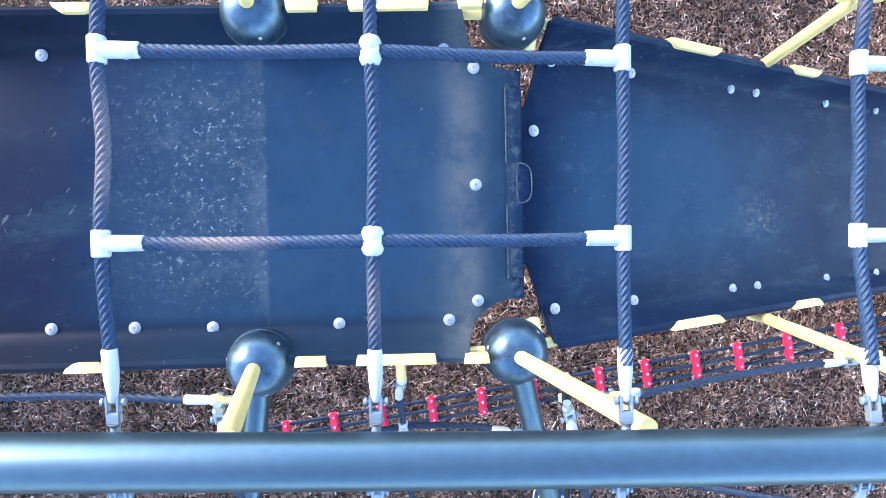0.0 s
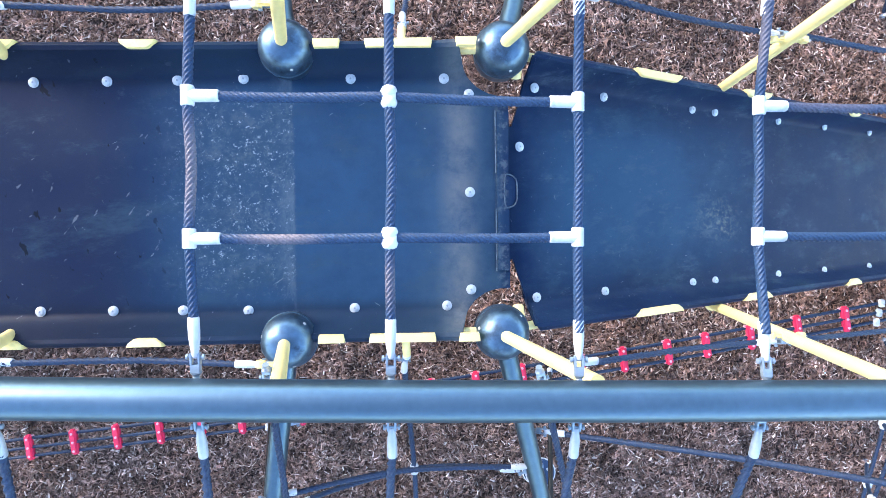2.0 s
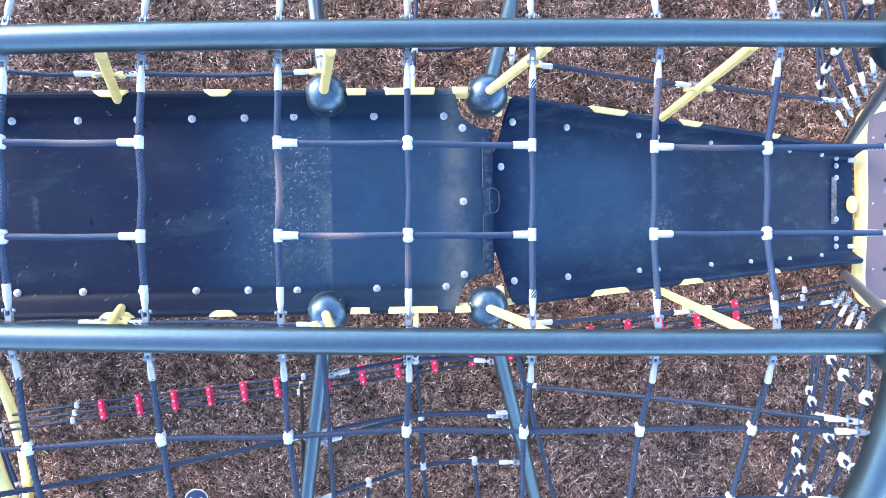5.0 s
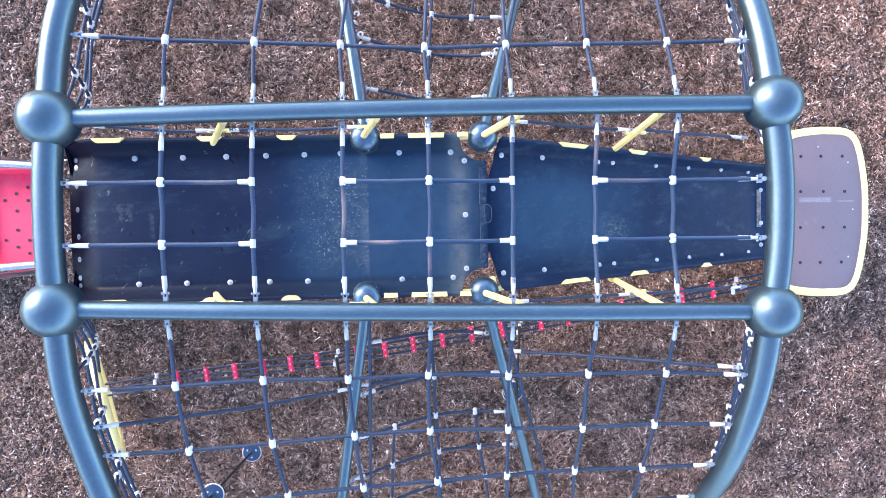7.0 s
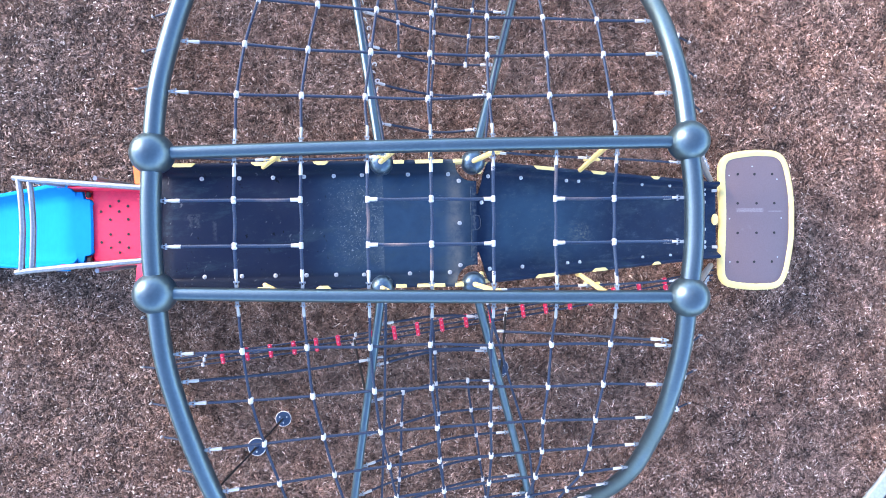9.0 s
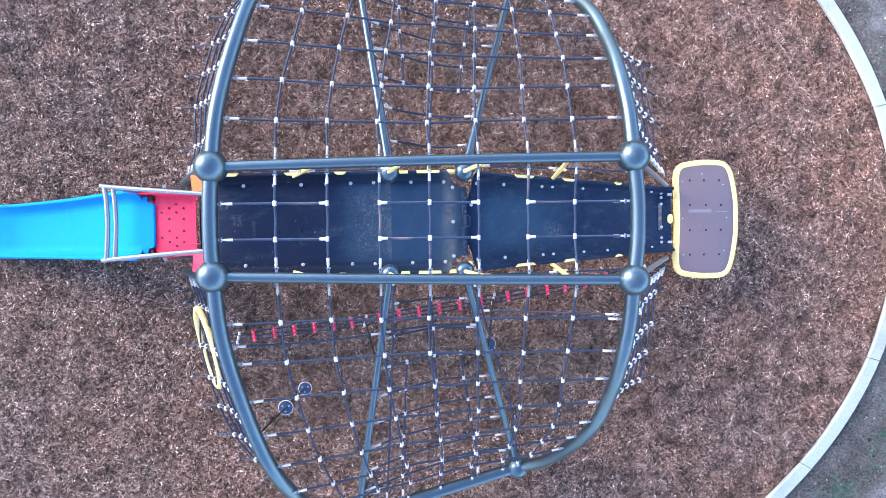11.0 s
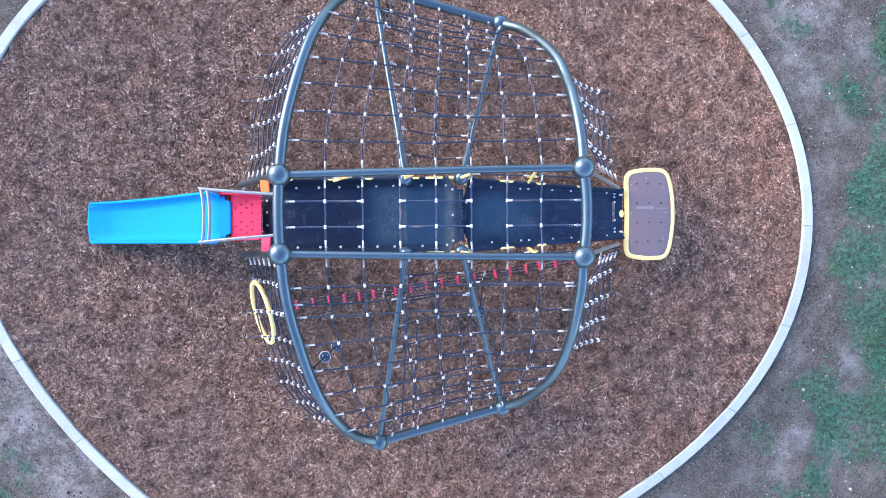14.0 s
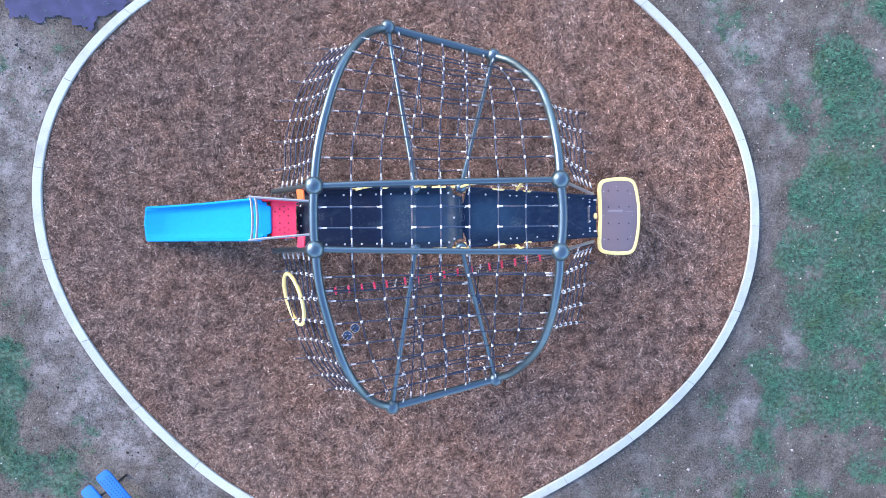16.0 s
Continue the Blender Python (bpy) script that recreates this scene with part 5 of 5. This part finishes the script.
disc_rope((-1.37, -1.715, 1.74), [(-1.326, -1.726, 0.944), (-1.284, -1.735, 0.214)], "black rope hung from the arch with two foot discs")
disc_rope((0.59, -1.275, 1.02), [(0.655, -1.24, 0.50), (0.675, -1.31, 0.30)], "black rope hung from the brace with two foot discs")

# ---- bench beside the bed ----
bench = thing("bench", "bright blue perforated bench on bare soil", "bench")
bm_ = pose(-4.665, -4.60, 0, 0, 0, -52.7)


def plank(length, width, thick):
    pts = []
    for cx, cy, a0 in ((length / 2 - 0.06, width / 2 - 0.06, 0), (-length / 2 + 0.06, width / 2 - 0.06, 90), (-length / 2 + 0.06, -width / 2 + 0.06, 180), (length / 2 - 0.06, -width / 2 + 0.06, 270)):
        pts += [(cx + 0.06 * math.cos(radians(a0 + d)), cy + 0.06 * math.sin(radians(a0 + d))) for d in range(0, 91, 15)]
    return slab(pts, thick)


seat_part = part("bench_seat", moved(plank(1.8, 0.225, 0.03), bm_ @ pose(0, 0.0, 0.45)), BENCH_BLUE, bench)
part("bench_back", moved(plank(1.8, 0.215, 0.03), bm_ @ pose(0.035, -0.318, 0.47, 6)), BENCH_BLUE, bench)
for x in (-0.62, 0.62):
    part("bench_leg", moved(sweep(smooth_path([(x, 0.0, -0.05), (x, 0.0, 0.36), (x, -0.08, 0.405), (x, -0.3, 0.425)], 0.04), 0.022, 12), bm_), BLACK, bench)
DIMPLE = data("perforation", lathe([(0.009, -0.001), (0.009, 0.0008), (0.005, 0.001)], 8), BLACK, "auto")
for i in range(22):
    for j in range(4):
        piece("perforation", DIMPLE, seat_part, bm_ @ pose(-0.80 + 0.045 * i + (0.022 if j % 2 else 0), -0.075 + 0.05 * j, 0.4505))

# ---- puddle ----
def build_puddle():
    """Shallow water lying against the kerb, its shore ragged where the soil comes through."""
    v, index, f = [], {}, []
    step, nx, ny = 0.03, 104, 80

    def wet(i, j):
        x, y = -7.3 + step * i, 2.7 + step * j
        away = math.hypot(x - KX, y) - kerb_radius(math.atan2(y, x - KX))
        shore = 1 - ((x + 5.75) / 1.05) ** 2 - ((y - 4.05) / 0.95) ** 2
        return away > 0.06 and shore + 0.55 * noise.fractal((x * 2.2, y * 2.2, 1.7), 1.0, 2.0, 6) > 0

    def corner(i, j):
        if (i, j) not in index:
            index[i, j] = len(v)
            x, y = -7.3 + step * i, 2.7 + step * j
            v.append((x + 0.012 * noise.noise((x * 30, y * 30, 2)), y + 0.012 * noise.noise((x * 30, y * 30, 9)), 0.019))
        return index[i, j]
    for j in range(ny):
        for i in range(nx):
            if wet(i, j):
                f.append((corner(i, j), corner(i + 1, j), corner(i + 1, j + 1), corner(i, j + 1)))
    tagged(new("puddle", data("puddle", (v, f), WET, True)), "dark shallow puddle on the soil beside the kerb", "puddle", kind="structure")


build_puddle()

# ---- wood chips ----
gen = np.random.default_rng(11)


def scatter(count, inner):
    """Split wood chips: low ridged slivers lying at all angles."""
    p = gen.uniform((-6.4, -5.4), (5.6, 5.2), (count * 8, 2))
    a = np.arctan2(p[:, 1], p[:, 0] - KX)
    edge = np.array([kerb_radius(q) for q in np.linspace(-math.pi, math.pi, 721)])
    room = np.hypot(p[:, 0] - KX, p[:, 1]) < np.interp(a, np.linspace(-math.pi, math.pi, 721), edge) - 0.095
    near = (p[:, 0] > -2.3) & (p[:, 0] < 2.9) & (np.abs(p[:, 1]) < 2.3)
    return p[room & (near == inner)][:count]


def chips(pts, size, wide):
    n = len(pts)
    z = np.array([bed_height(x, y) for x, y in pts]) + gen.uniform(0.002, 0.016, n)
    a, tilt = gen.uniform(0, 2 * np.pi, n), gen.normal(0, 0.20, n)
    ln, wd, ht = size * gen.lognormal(0, 0.4, n) / 2, wide * gen.lognormal(0, 0.35, n) / 2, gen.uniform(0.0025, 0.007, n)
    roll = gen.normal(0, 0.26, n)
    shape = np.array([(-1, -1, 0), (1, -0.8, 0), (1, 0.9, 0), (-1, 1, 0), (-0.8, 0, 1), (0.85, 0.1, 1)])
    loc = shape[None] * np.stack([ln, wd, ht], 1)[:, None, :]
    x, y, h = loc[..., 0], loc[..., 1], loc[..., 2]
    h2 = h + x * np.sin(tilt)[:, None] + y * np.sin(roll)[:, None]
    X = x * np.cos(a)[:, None] - y * np.sin(a)[:, None] + pts[:, 0:1]
    Y = x * np.sin(a)[:, None] + y * np.cos(a)[:, None] + pts[:, 1:2]
    return np.stack([X, Y, h2 + z[:, None]], -1).reshape(-1, 3), n


def chip_object(v, n):
    me = bpy.data.meshes.new("wood_chips")
    loops = np.array([0, 1, 5, 4, 2, 3, 4, 5, 1, 2, 5, 3, 0, 4])
    starts = np.array([0, 4, 8, 11])
    me.vertices.add(n * 6)
    me.vertices.foreach_set("co", v.astype(np.float32).ravel())
    me.loops.add(n * 14)
    me.loops.foreach_set("vertex_index", (loops[None] + 6 * np.arange(n)[:, None]).astype(np.int32).ravel())
    me.polygons.add(n * 4)
    me.polygons.foreach_set("loop_start", (starts[None] + 14 * np.arange(n)[:, None]).astype(np.int32).ravel())
    me.update(calc_edges=True)
    me.validate()
    me.materials.append(CHIPS)
    return me


v1, n1 = chips(scatter(215000, True), 0.0195, 0.0047)
v2, n2 = chips(scatter(245000, False), 0.0190, 0.0072)
tagged(new("wood_chips", chip_object(np.concatenate([v1, v2]), n1 + n2)), "loose brown shredded wood chips", "wood chips", kind="stuff")


# ---- grass ----
def build_grass():
    v, f = [], []
    tries = 0
    while len(f) < 2 * 130000 and tries < 160000:
        tries += 1
        cx, cy = rng.uniform(-8.6, 9.0), rng.uniform(-6, 5)
        a = math.atan2(cy, cx - KX)
        if math.hypot(cx - KX, cy) - kerb_radius(a) < 0.17:
            continue
        k = turf_at(cx, cy) + 1.4 * (0.5 + 0.5 * noise.fractal((cx * 3.0, cy * 3.0, 0), 1.0, 2.0, 4)) - 0.82
        if rng.random() > max(0.012, k * 1.7):
            continue
        for _ in range(rng.randint(2, 6)):
            x, y = cx + rng.gauss(0, 0.03), cy + rng.gauss(0, 0.03)
            h, w, b = rng.uniform(0.02, 0.055), rng.uniform(0.0025, 0.005), rng.uniform(0, 6.283)
            lean = rng.uniform(0.3, 1.4)
            c, s = math.cos(b), math.sin(b)
            o = len(v)
            v += [(x - s * w, y + c * w, 0.0), (x + s * w, y - c * w, 0.0), (x + c * h * lean * 0.5 + s * w * 0.8, y + s * h * lean * 0.5 - c * w * 0.8, h * 0.8),
                  (x + c * h * lean * 0.5 - s * w * 0.8, y + s * h * lean * 0.5 + c * w * 0.8, h * 0.8), (x + c * h * lean * 1.2, y + s * h * lean * 1.2, h * 0.9)]
            f += [(o, o + 1, o + 2, o + 3), (o + 3, o + 2, o + 4)]
    tagged(new("grass", data("grass", (v, f), BLADES, False)), "thin short grass on bare soil", "grass", kind="stuff")


build_grass()


# ---- clods and pebbles on the soil ----
def build_clods(count):
    p = gen.uniform((-9, -6.5), (9, 6.5), (count * 4, 2))
    a = np.arctan2(p[:, 1], p[:, 0] - KX)
    table = np.linspace(-math.pi, math.pi, 721)
    out = np.hypot(p[:, 0] - KX, p[:, 1]) - np.interp(a, table, np.array([kerb_radius(q) for q in table]))
    p = p[out > 0.13][:count]
    n = len(p)
    r = np.minimum(0.032, 0.0075 * gen.lognormal(0, 0.5, n))
    shape = np.array([(1, 0, 0), (0, 1, 0), (-1, 0, 0), (0, -1, 0), (0, 0, 0.75), (0, 0, -0.5)])
    v = shape[None] * r[:, None, None] * gen.uniform(0.6, 1.35, (n, 6, 1))
    turn = gen.uniform(0, 6.283, n)
    x = v[..., 0] * np.cos(turn)[:, None] - v[..., 1] * np.sin(turn)[:, None] + p[:, 0:1]
    y = v[..., 0] * np.sin(turn)[:, None] + v[..., 1] * np.cos(turn)[:, None] + p[:, 1:2]
    z = v[..., 2] + np.array([0.018 * noise.fractal((q[0] * 0.8, q[1] * 0.8, 0), 1.0, 2.0, 3) for q in p])[:, None] + 0.002
    co = np.stack([x, y, z], -1).reshape(-1, 3)
    tri = np.array([(0, 1, 4), (1, 2, 4), (2, 3, 4), (3, 0, 4), (1, 0, 5), (2, 1, 5), (3, 2, 5), (0, 3, 5)])
    faces = (tri[None] + 6 * np.arange(n)[:, None, None]).reshape(-1, 3)
    tagged(new("clods", data("clods", (co.tolist(), faces.tolist()), CLODS, False)), "small pebbles and clods of dry soil", "pebbles", kind="stuff")


build_clods(36000)
